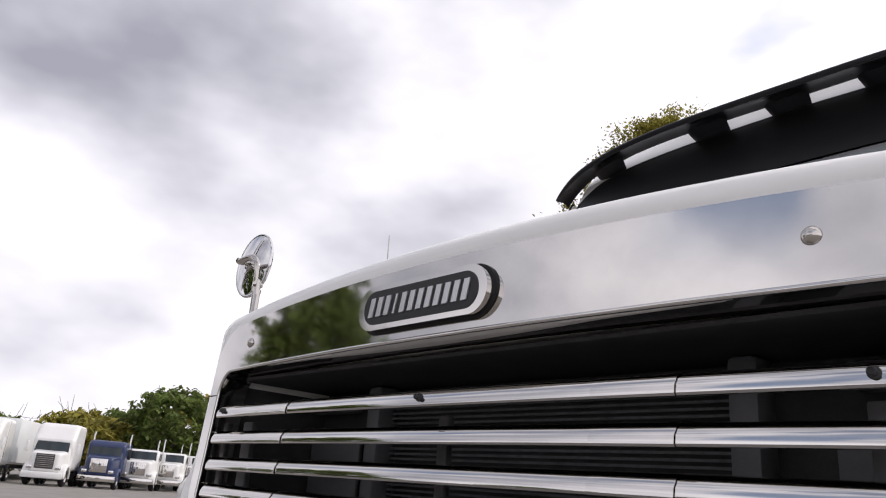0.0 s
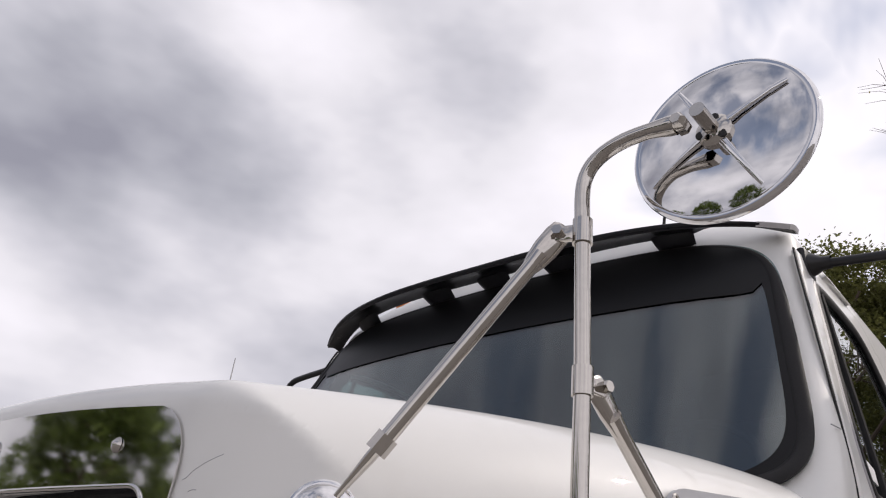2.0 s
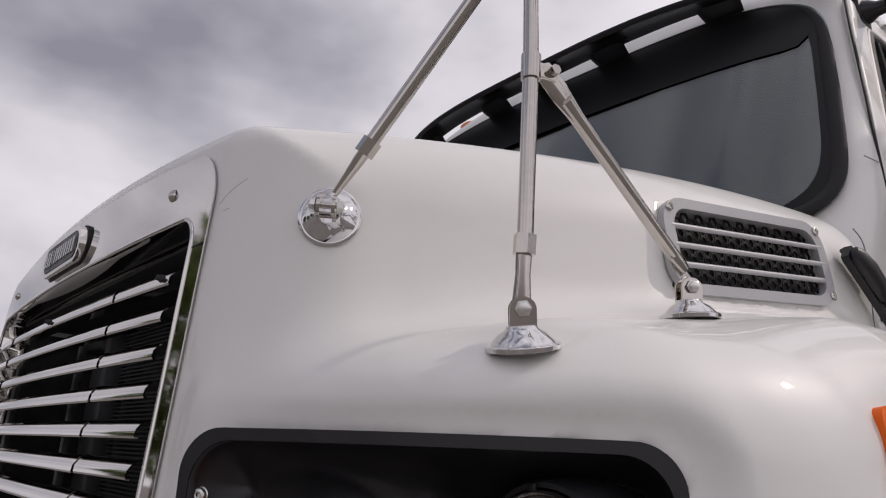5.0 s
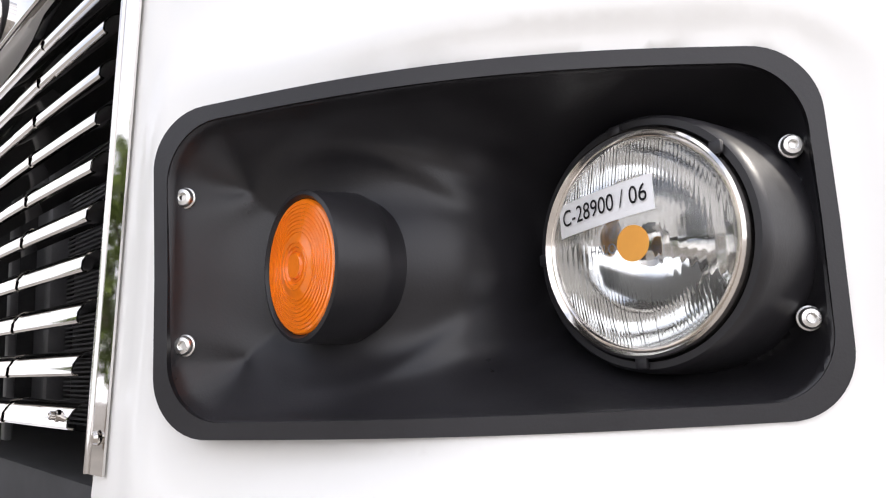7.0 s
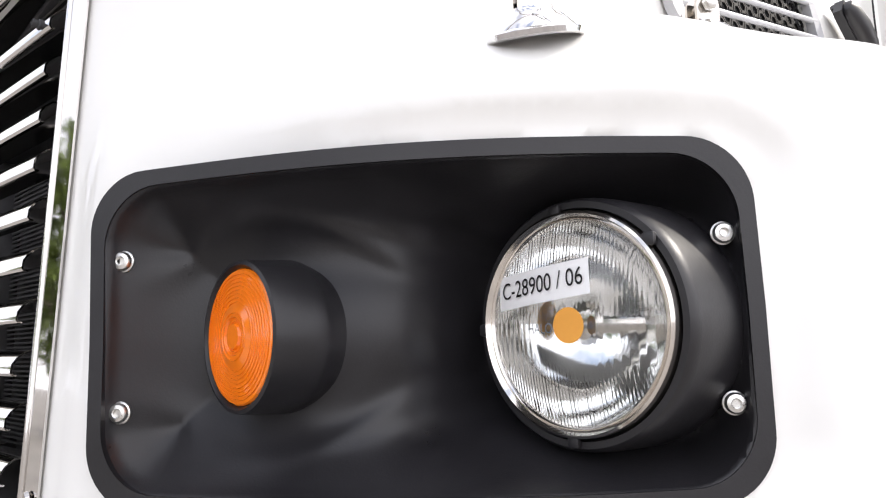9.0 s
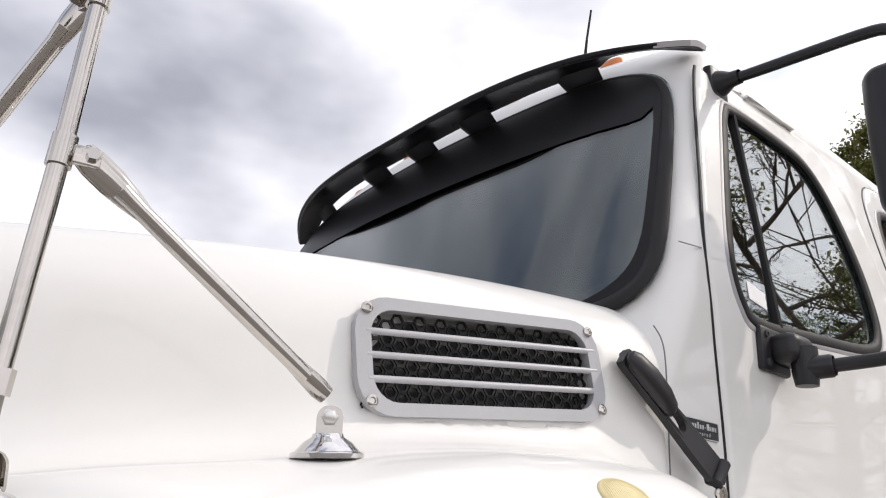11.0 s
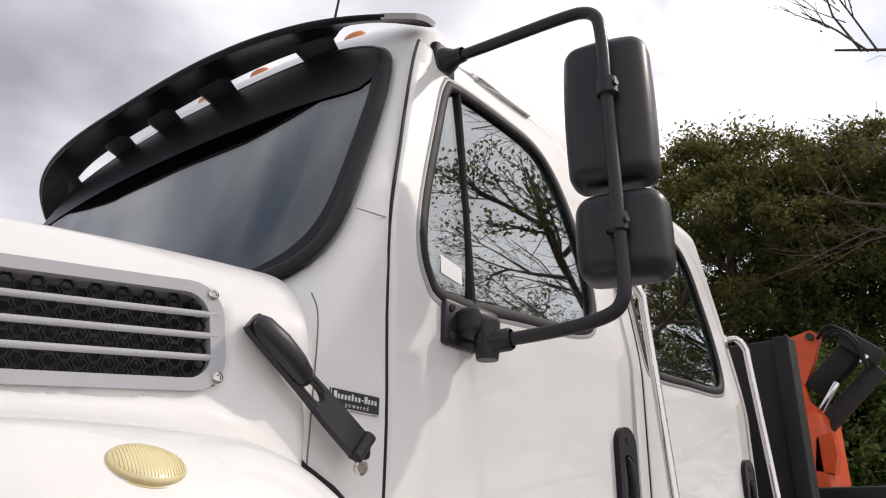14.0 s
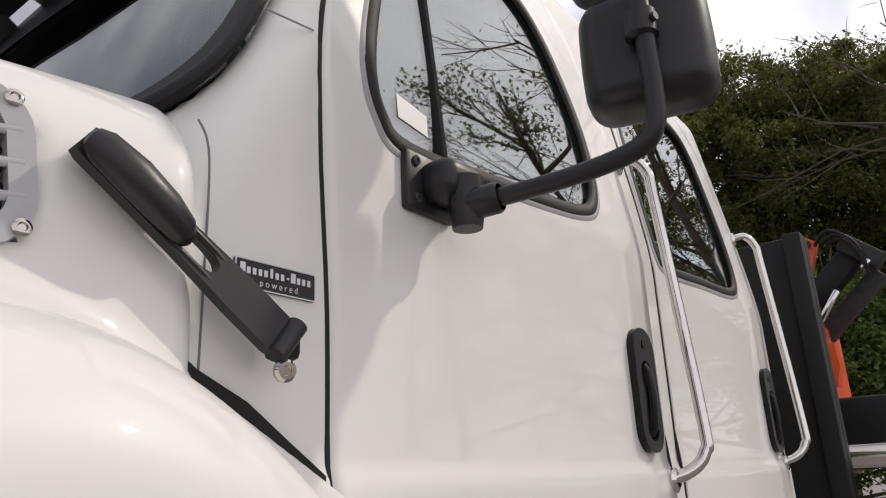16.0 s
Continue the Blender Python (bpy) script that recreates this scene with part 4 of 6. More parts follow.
    put("brace_nut", tube([a1 - (a1 - a0).normalized() * 0.004, a1 + (a1 - a0).normalized() * 0.015], 0.0115, 6), STEEL, post)
    put("brace_end", tube([a1, a1.lerp(a2, 0.35), a1.lerp(a2, 0.7), a2], [0.0095, 0.0090, 0.0065, 0.0050], 12, flat=0.55), STEEL, post)
    foot((0.793, 0.098, 1.474), (0.80, -0.60, 0.05), (-0.6, -0.8, 0.03), put, post)
    b0, b1 = V((1.022, 0.216, 1.604)), V((1.008, 0.478, 1.450))
    put("brace", tube([b0.lerp(b1, 0.10), b0.lerp(b1, 0.18), b0.lerp(b1, 0.9)], [0.0100, 0.0083, 0.0083], 14), STEEL, post)
    put("brace_paddle", tube([b0.lerp(b1, -0.05), b0.lerp(b1, -0.04), b0, b0.lerp(b1, 0.07), b0.lerp(b1, 0.13), b0.lerp(b1, 0.2)], [0.007, 0.0115, 0.0135, 0.0135, 0.0115, 0.0080], 14, flat=0.42, up=(0.9, -0.4, 0)), STEEL, post)
    put("brace_end", tube([b0.lerp(b1, 0.84), b0.lerp(b1, 0.90), b0.lerp(b1, 0.96), b1], [0.0082, 0.0095, 0.0105, 0.009], 12, flat=0.45, up=(0.85, -0.5, -0.1)), STEEL, post)
    foot((1.008, 0.486, 1.402), (0.02, -0.10, 0.99), (0.85, -0.5, -0.1), put, post)
    put("pole_nut", tube([V((1.017, 0.190, 1.404)), V((1.018, 0.190, 1.424))], 0.0115, 6), STEEL, post)
    put("pole_end", tube([V((1.017, 0.190, 1.412)), V((1.014, 0.192, 1.385)), V((1.009, 0.196, 1.345))], [0.0083, 0.0075, 0.0105], 12, flat=0.5), STEEL, post)
    foot((1.006, 0.203, 1.317), (0.12, -0.26, 0.95), (0.75, -0.62, -0.2), put, post)


hood_mirror(1)
hood_mirror(-1)

lettering("writing", "HALOGEN", 0.011, frame_of(LAMP_AT + Vector((-0.014, -0.0125, -0.004)), (1, 0, 0), (0, 0, 1)), GREY_PLASTIC, pod_left[1], squeeze=0.85, drape=0.0008).data.transform(LAMP_FIT)

# two scratches in the paint beside the surround
for pts in (((0.655, 0.024, 1.498), (0.660, 0.026, 1.500), (0.666, 0.028, 1.507), (0.680, 0.033, 1.517), (0.695, 0.039, 1.525)), ((0.667, 0.028, 1.486), (0.671, 0.030, 1.488), (0.676, 0.031, 1.488))):
    on = [settle(p) for p in pts]
    part("scratch", tube(smooth_path(on, 4), 0.0004, 5), GREY_PLASTIC, truck, "thin grey scratch in the paint")


# ---- cab ----
SILL = 1.335


def side_x(z):
    """Half width of the cab at a height: a low step at the sill, upright below the belt, leaning in above."""
    d = np.maximum(z - 1.72, 0)
    k = np.clip((SILL - z) / 0.035, 0, 1)
    return 0.988 - 0.19 * d * d / (d + 0.12) + 0.008 * k * k * (3 - 2 * k)


def screen_y(x, z):
    """The curved, raked windshield."""
    return 1.0893 + 0.4994 * (z - 1.7) - 0.0822 * (1 - (x / 0.93) ** 2) + 0.299 * np.maximum(np.abs(x) - 0.6, 0) ** 2 - 0.072 * (z - 2.0) ** 2


CAB_BACK = 3.20


def cab_outer(x, y, z):
    ax = np.abs(x)
    roof = z - (2.60 - 0.10 * ax * ax)
    side = ax - side_x(z)
    screen = np.where(z > 1.0, screen_y(np.minimum(ax, 1.0), z) - y, 1.0 - y) * 0.9
    cowl = 1.02 - y
    upper = rmax(0.04, np.maximum(screen, cowl), side)
    return rmax(0.09, np.maximum(rmax(0.10, upper, roof), 0.75 - z), y - CAB_BACK)


def screen_rect(x, z, grow=0.0):
    """The windshield's outline seen from the front."""
    w = 0.9693 - 0.1775 * (z - 1.7) - 0.022 * (z - 1.7) ** 2
    return rmax(0.10, np.abs(x) - w - grow, np.abs(z - 2.0525) - 0.3835 - grow)


WIN1 = [(1.337, 1.841), (1.347, 1.767), (1.405, 1.732), (1.638, 1.753), (1.899, 1.782), (1.993, 1.829), (2.022, 1.941), (2.011, 2.074), (1.959, 2.216), (1.878, 2.290), (1.736, 2.305), (1.543, 2.298), (1.491, 2.266), (1.433, 2.130), (1.365, 1.950)]
WIN2 = [(2.281, 1.790), (2.339, 1.755), (2.572, 1.767), (2.824, 1.784), (2.910, 1.828), (2.938, 1.957), (2.931, 2.118), (2.911, 2.257), (2.840, 2.325), (2.648, 2.334), (2.411, 2.315), (2.328, 2.259), (2.289, 2.102), (2.273, 1.946)]
DOOR1 = [(1.290, 1.076), (1.253, 1.102), (1.254, 1.289), (1.254, 1.486), (1.245, 1.781), (1.305, 2.028), (1.405, 2.337), (1.460, 2.364), (1.738, 2.381), (1.980, 2.386), (2.102, 2.334), (2.165, 2.151), (2.180, 1.892), (2.181, 1.480), (2.173, 1.077), (2.122, 1.052)]
DOOR2 = [(2.269, 1.048), (2.238, 1.075), (2.244, 1.479), (2.249, 1.893), (2.252, 2.205), (2.296, 2.352), (2.414, 2.404), (2.770, 2.418), (2.940, 2.398), (3.048, 2.284), (3.076, 2.014), (3.083, 1.689), (3.070, 1.052), (3.017, 1.027)]


def outline(points, per=6):
    return [(p.x, p.y) for p in smooth_path([(a, b, 0) for a, b in points], per, closed=True)]


def polygon(points):
    """The distance in (y, z) from a closed outline, negative inside."""
    q = np.array(points)
    r = np.roll(q, -1, 0)

    def f(y, z):
        y, z = np.broadcast_arrays(y, z)
        best, inside = np.full(y.shape, 9.0), np.zeros(y.shape, bool)
        for (a, b), (c, d) in zip(q, r):
            t = np.clip(((y - a) * (c - a) + (z - b) * (d - b)) / ((c - a) ** 2 + (d - b) ** 2 + 1e-12), 0, 1)
            best = np.minimum(best, (y - a - t * (c - a)) ** 2 + (z - b - t * (d - b)) ** 2)
            if b != d:
                inside ^= ((b > z) != (d > z)) & (y < (c - a) * (z - b) / (d - b) + a)
        return np.sqrt(best) * np.where(inside, -1, 1)
    return f


win1, win2 = polygon(outline(WIN1, 3)), polygon(outline(WIN2, 3))


def cab_shell(x, y, z):
    outer = cab_outer(x, y, z)
    return np.maximum(outer, -(outer + 0.045))


def cab_shape(x, y, z):
    s = cab_shell(x, y, z)
    ax = np.abs(x)
    s = rmax(0.012, s, -np.maximum(screen_rect(x, z, -0.036), y - 1.50))
    for d in (win1, win2):
        s = np.maximum(s, -np.maximum(d(y, z) - 0.01, 0.8 - ax))
    return s


cab = part("cab", solid(cab_shape, (-1.01, 0.86, 0.80), (1.01, 3.25, 2.66), 0.0145), WHITE, truck, "white crew cab with raked windshield")


cab.data.materials.append(INTERIOR)
centre = np.empty(len(cab.data.polygons) * 3)
cab.data.polygons.foreach_get("center", centre)
centre = centre.reshape(-1, 3)
cab.data.polygons.foreach_set("material_index", (cab_outer(*centre.T) < -0.03).astype(int))


def on_side(y, z, sx, out=0.0):
    return Vector((sx * (float(side_x(z)) + out), y, z))


def strip(points, sx, radius, flat=0.5, out=0.0, closed=True):
    return tube([on_side(y, z, sx, out) for y, z in points], radius, 10, closed, flat, up=(1, 0, 0))


def span(points, z):
    """The least and greatest y of a closed outline at a height, or None."""
    hits = [a + (c - a) * (z - b) / (d - b) for (a, b), (c, d) in zip(points, points[1:] + points[:1]) if (b > z) != (d > z)]
    return (min(hits), max(hits)) if hits else None


def door_skin(edge, window, place, step=0.007):
    """A curved panel in level strips, from its front edge to its rear edge, round the window's opening."""
    zs = [b for _, b in edge]
    n = int((max(zs) - min(zs)) / step)
    levels = [min(zs) + 0.001 + (max(zs) - min(zs) - 0.002) * k / n for k in range(n + 1)]
    bm = bmesh.new()

    def row(z, y0, y1, cols):
        return [bm.verts.new(place(y0 + (y1 - y0) * k / cols, z)) for k in range(cols + 1)]

    open_levels = [z for z in levels if span(window, z)]

    def split(z):
        """The strip's edges at a height: front edge, the window's two sides (or where they would be), rear edge."""
        y0, y1 = span(edge, z)
        if not open_levels:
            return y0, y0 + (y1 - y0) / 3, y0 + (y1 - y0) * 2 / 3, y1
        return y0, *span(window, min(max(z, open_levels[0]), open_levels[-1])), y1

    rows = [split(z) for z in levels]
    for z0, z1, lo, hi in zip(levels, levels[1:], rows, rows[1:]):
        through_window = open_levels and open_levels[0] <= z0 and z1 <= open_levels[-1]
        for i in ((0, 2) if through_window else (0, 1, 2)):
            r0, r1 = row(z0, lo[i], lo[i + 1], 6), row(z1, hi[i], hi[i + 1], 6)
            for k in range(6):
                bm.faces.new((r0[k], r0[k + 1], r1[k + 1], r1[k]))
    bmesh.ops.remove_doubles(bm, verts=bm.verts, dist=0.0002)
    return bm


def door(sx, win, dout, handle_y, handle_z):
    bm = door_skin(dout, outline(win_pts[win], 6), lambda y, z: on_side(y, z, sx, 0.0035))
    bmesh.ops.recalc_face_normals(bm, faces=bm.faces)
    panel = part("door", bm, WHITE, truck, "white truck door")
    edge = panel.modifiers.new("thickness", "SOLIDIFY")
    edge.thickness, edge.offset = 0.012, -1
    part("door_seal", strip(dout, sx, 0.0055, 0.6, -0.001), RUBBER, panel)
    part("window_seal", strip(outline(win_pts[win], 6), sx, 0.016, 0.55, 0.0), RUBBER, panel, "black rubber window seal")
    part("window_trim", strip([(a, b) for a, b in outline([(1.035 * (a - c[0]) + c[0], 1.045 * (b - c[1]) + c[1]) for c in [np.mean(win_pts[win], 0)] for a, b in win_pts[win]], 6)], sx, 0.009, 0.6, 0.001), GREY_PLASTIC, panel)
    bm = door_skin(outline(win_pts[win], 6), [], lambda y, z: on_side(y, z, sx, -0.006))
    pane = part("window_pane", thicken(bm, 0.004), SIDE_GLASS, panel, "dark tinted side glass")
    pane.visible_shadow = False
    m = frame_of(on_side(handle_y, handle_z, sx, -0.002), (0, sx, 0), (0, 0, 1))
    h = part("door_handle", plate(round_rect(0.096, 0.238, 0.044, 8), 0.020, m @ Matrix.Translation((0, -0.004, 0)), 0.006, hole=[(x, y - 0.022) for x, y in round_rect(0.052, 0.152, 0.0255, 8)]), VISOR_BLACK, panel, "black recessed door handle")
    part("handle_well", plate([(x, y - 0.026) for x, y in round_rect(0.054, 0.156, 0.0260, 8)], 0.003, m, 0), BLACK_STEEL, h)
    part("handle_grip", tube([m @ Vector(p) for p in ((0.010, 0.046, 0.012), (0.012, 0.030, 0.019), (0.014, -0.02, 0.022), (0.012, -0.075, 0.018), (0.010, -0.092, 0.011))], [0.008, 0.0125, 0.0135, 0.012, 0.008], 14, flat=0.6), VISOR_BLACK, h)
    part("lock", lathe([(0.009, 0), (0.009, 0.003), (0, 0.003)], m @ Vector((0, 0.083, 0.019)), (sx, 0, 0), 16), BLACK_STEEL, panel)
    return panel


win_pts = {win1: WIN1, win2: WIN2}
for sx in (1, -1):
    front_door = door(sx, win1, outline(DOOR1, 5), 2.090, 1.466)
    rear_door = door(sx, win2, outline(DOOR2, 5), 3.008, 1.470)
    part("window_divider", tube([on_side(1.482, 1.742, sx, -0.002), on_side(1.545, 2.285, sx, -0.004)], 0.011, 8, flat=0.6, up=(0, 1, 0)), RUBBER, front_door)


# ---- windshield ----
def screen_point(u, v, out=0.0):
    """Across and up the glass, both from -1 to 1, squared off with round corners."""
    f = (v + 1) / 2
    z = 1.669 + 0.766 * f
    x = u * (0.9693 - 0.1775 * (z - 1.7) - 0.022 * (z - 1.7) ** 2)
    z -= 0.0073 * (x / 0.9) ** 2 * f
    return Vector((x, float(screen_y(x, z)) - out, z))


def rounded(k, n):
    """Points of a squared-off ring."""
    a = 2 * math.pi * k / n
    c, s = math.cos(a), math.sin(a)
    e = 0.283
    return math.copysign(abs(c) ** e, c), math.copysign(abs(s) ** e, s)


def trimmed_screen(out):
    """The windshield sheet with rounded corners."""
    bm = bmesh.new()
    n, rings = 120, 10
    rows = []
    for j in range(rings + 1):
        f = j / rings
        row = []
        for k in range(n):
            u, v = rounded(k, n)
            row.append(bm.verts.new(screen_point(u * f, v * f, out)))
        rows.append(row)
    for a, b in zip(rows, rows[1:]):
        for k in range(n):
            q = (a[k], a[(k + 1) % n], b[(k + 1) % n], b[k])
            bm.faces.new(q)
    bmesh.ops.remove_doubles(bm, verts=bm.verts, dist=0.0008)
    bmesh.ops.dissolve_degenerate(bm, dist=0.0006, edges=bm.edges)
    return bm


screen = part("windshield", thicken(trimmed_screen(0.010), 0.005), WINDSHIELD, truck, "large curved windshield reflecting clouds")
screen.visible_shadow = False


def band_point(u, v):
    """The black shade band: a straight lower edge that turns up at both ends, the glass's own round corners above."""
    u = 0.955 * (2 * u - 1)
    high = 0.965 * (1 - abs(u) ** 7.07) ** (1 / 7.07)
    low = 0.432 + 0.012 * u * u + 0.10 * max((abs(u) - 0.905) / 0.05, 0) ** 2
    return screen_point(u, low + (high - low) * v, 0.0190)


part("sun_band", sheet(band_point, 60, 8), BAND, truck, "black shade band across the windshield top")


def frit_point(u, v):
    """The black printed border of the glass, wider round its corners."""
    a = 2 * math.pi * u
    c, w = math.cos(a), math.sin(a)
    ring = lambda e, k: (math.copysign(abs(c) ** e, c) * k, math.copysign(abs(w) ** e, w) * k)
    (x0, z0), (x1, z1) = ring(0.283, 0.985), ring(0.34, 0.955)
    return screen_point(x0 + (x1 - x0) * v, z0 + (z1 - z0) * v, 0.0180)


part("glass_border", sheet(frit_point, 160, 2), BAND, truck, "black printed border of the windshield")
ring = [screen_point(*(0.983 * q for q in rounded(k, 200)), 0.013) for k in range(200)]
thick = [0.020 - 0.011 * min(max((rounded(k, 200)[1] - 0.3) / 0.6, 0), 1) for k in range(200)]
part("windshield_seal", tube(ring, thick, 12, True, 0.6, up=(0, 1, 0)), RUBBER, truck, "black rubber windshield seal")
for x0 in (-0.35, 0.25):
    a = screen_point(x0 / 0.9, -0.99, 0.03)
    b = screen_point(x0 / 0.9 + 0.42, -0.95, 0.03)
    wp = part("wiper", tube([a, a.lerp(b, 0.5) - Vector((0, 0.015, 0)), b], [0.008, 0.006, 0.004], 8), RUBBER, truck, "black wiper arm")
    part("wiper_blade", tube([b + Vector((-0.3, -0.01, -0.015)), b + Vector((0.16, 0.0, 0.0))], 0.006, 6), RUBBER, wp)

# cab inside: dash, wheel, seats
part("dashboard", box((1.75, 0.55, 0.28), (0, 1.42, 1.60), 0.08, segs=4), INTERIOR, truck, "dark grey dashboard")
part("steering_wheel", tube([Vector((0.47 + 0.21 * math.cos(a), 1.62 + 0.10 * math.sin(a), 1.86 + 0.17 * math.sin(a))) for a in np.linspace(0, 2 * math.pi, 37)[:-1]], 0.014, 8, True), INTERIOR, truck)
for sx in (-1, 1):
    for y in (2.05, 2.70):
        seat = part("seat", box((0.52, 0.14, 0.75), (sx * 0.48, y, 1.75), 0.06, segs=3), INTERIOR, truck)
        part("headrest", box((0.28, 0.1, 0.2), (sx * 0.48, y + 0.02, 2.2), 0.04, segs=3), INTERIOR, seat)
part("cab_floor", box((1.8, 1.7, 0.04), (0, 2.0, 1.2), 0.01), INTERIOR, truck)


# ---- sun visor ----
def visor_point(u, v):
    """Across the visor (u from -1 to 1) and from its lip (v = 0) to its rear edge (v = 1)."""
    a = abs(u)
    lip = Vector((0, 1.2103 + 0.2271 * a ** 3, 2.4359 + 0.0158 * a ** 2 - 0.0352 * a ** 6))
    rear = Vector((0, 1.331 + 0.1812 * a ** 3, 2.4695 + 0.0231 * a ** 2 - 0.0762 * a ** 6))
    # the blade narrows beyond its last bracket and widens again at its tip
    slim = lambda lo, wide: min(max((u - lo) / wide, 0), 1) ** 2 * (3 - 2 * min(max((u - lo) / wide, 0), 1))
    v *= 1 - 0.62 * slim(0.66, 0.12) + 0.35 * slim(0.82, 0.12)
    return lip.lerp(rear, v) + Vector((-0.0204 + 0.9564 * u, 0, 0.010 * math.sin(math.pi * v)))


VISOR_FROM, VISOR_TO = -1.0, 0.945
visor_u = lambda k: VISOR_FROM + (VISOR_TO - VISOR_FROM) * k
visor = part("sun_visor", thicken(sheet(lambda u, v: visor_point(visor_u(u), v), 80, 8), 0.008), VISOR_BLACK, truck, "black curved external sun visor with pale end")
lip = [visor_point(VISOR_FROM + (0.88 - VISOR_FROM) * k / 80, 0.04) + Vector((0, 0, 0.002)) for k in range(81)]
part("visor_lip", tube(lip, [0.009 - 0.004 * max(abs(k - 40) - 32, 0) / 8 for k in range(81)], 12, flat=0.9), VISOR_BLACK, visor, "rounded front lip")
# the last stretch of the blade is a paler, thicker piece
tip = sheet(lambda u, v: visor_point(0.875 + (VISOR_TO + 0.006 - 0.875) * u, -0.10 + 1.16 * v) + Vector((0, 0, 0.009)), 16, 8)
part("visor_tip", thicken(tip, 0.014), VISOR_PALE, visor, "pale grey tip of the visor")
roof_edge = lambda x: screen_point(x / (0.9693 - 0.1775 * 0.75 - 0.022 * 0.5625), 0.985, 0.0)
for u, w in ((-0.705, 0.120), (-0.275, 0.112), (-0.012, 0.106), (0.255, 0.104), (0.628, 0.098)):
    # a folded bracket: a broad dished web with a flange down each side
    def web(i, j, w=w, u=u):
        x = (i - 0.5) * w / 0.9564
        front = visor_point(u + x * (1.25 - 0.35 * j), 0.80)
        back = roof_edge(front.x * 0.995) + Vector((0, 0.035, 0.004))
        p = front.lerp(back, j)
        return p + Vector((0, 0, -0.006 - 0.005 * math.sin(math.pi * j) + 0.014 * abs(2 * i - 1) ** 3))
    part("visor_bracket", thicken(sheet(web, 12, 6), 0.006), VISOR_BLACK, visor, "black moulded bracket")


def roof_top(x, y):
    """The roof's height above a place."""
    z = 2.75
    while z > 2.3 and float(cab_outer(np.float64(x), np.float64(y), np.float64(z))) > 0:
        z -= 0.002
    return z


for x in (-0.606, -0.254, -0.006, 0.243, 0.600):
    y = 1.450 + 0.035 * (x / 0.6) ** 2
    bm = lathe([(0.023, -0.012), (0.022, 0.006), (0.018, 0.013), (0.010, 0.017), (0, 0.018)], (0, 0, 0), (0, -0.45, 0.9), 24)
    bmesh.ops.scale(bm, vec=(1.7, 1.0, 1.0), verts=bm.verts)
    bmesh.ops.translate(bm, vec=(x, y, roof_top(x, y)), verts=bm.verts)
    part("roof_marker", bm, MARKER, truck, "amber roof marker lamp")
part("antenna", tube([(0.494, 1.49, roof_top(0.494, 1.49) - 0.01), (0.510, 1.49, 2.68), (0.526, 1.49, 2.772)], [0.006, 0.0035, 0.003], 8), RUBBER, truck, "short black roof antenna")


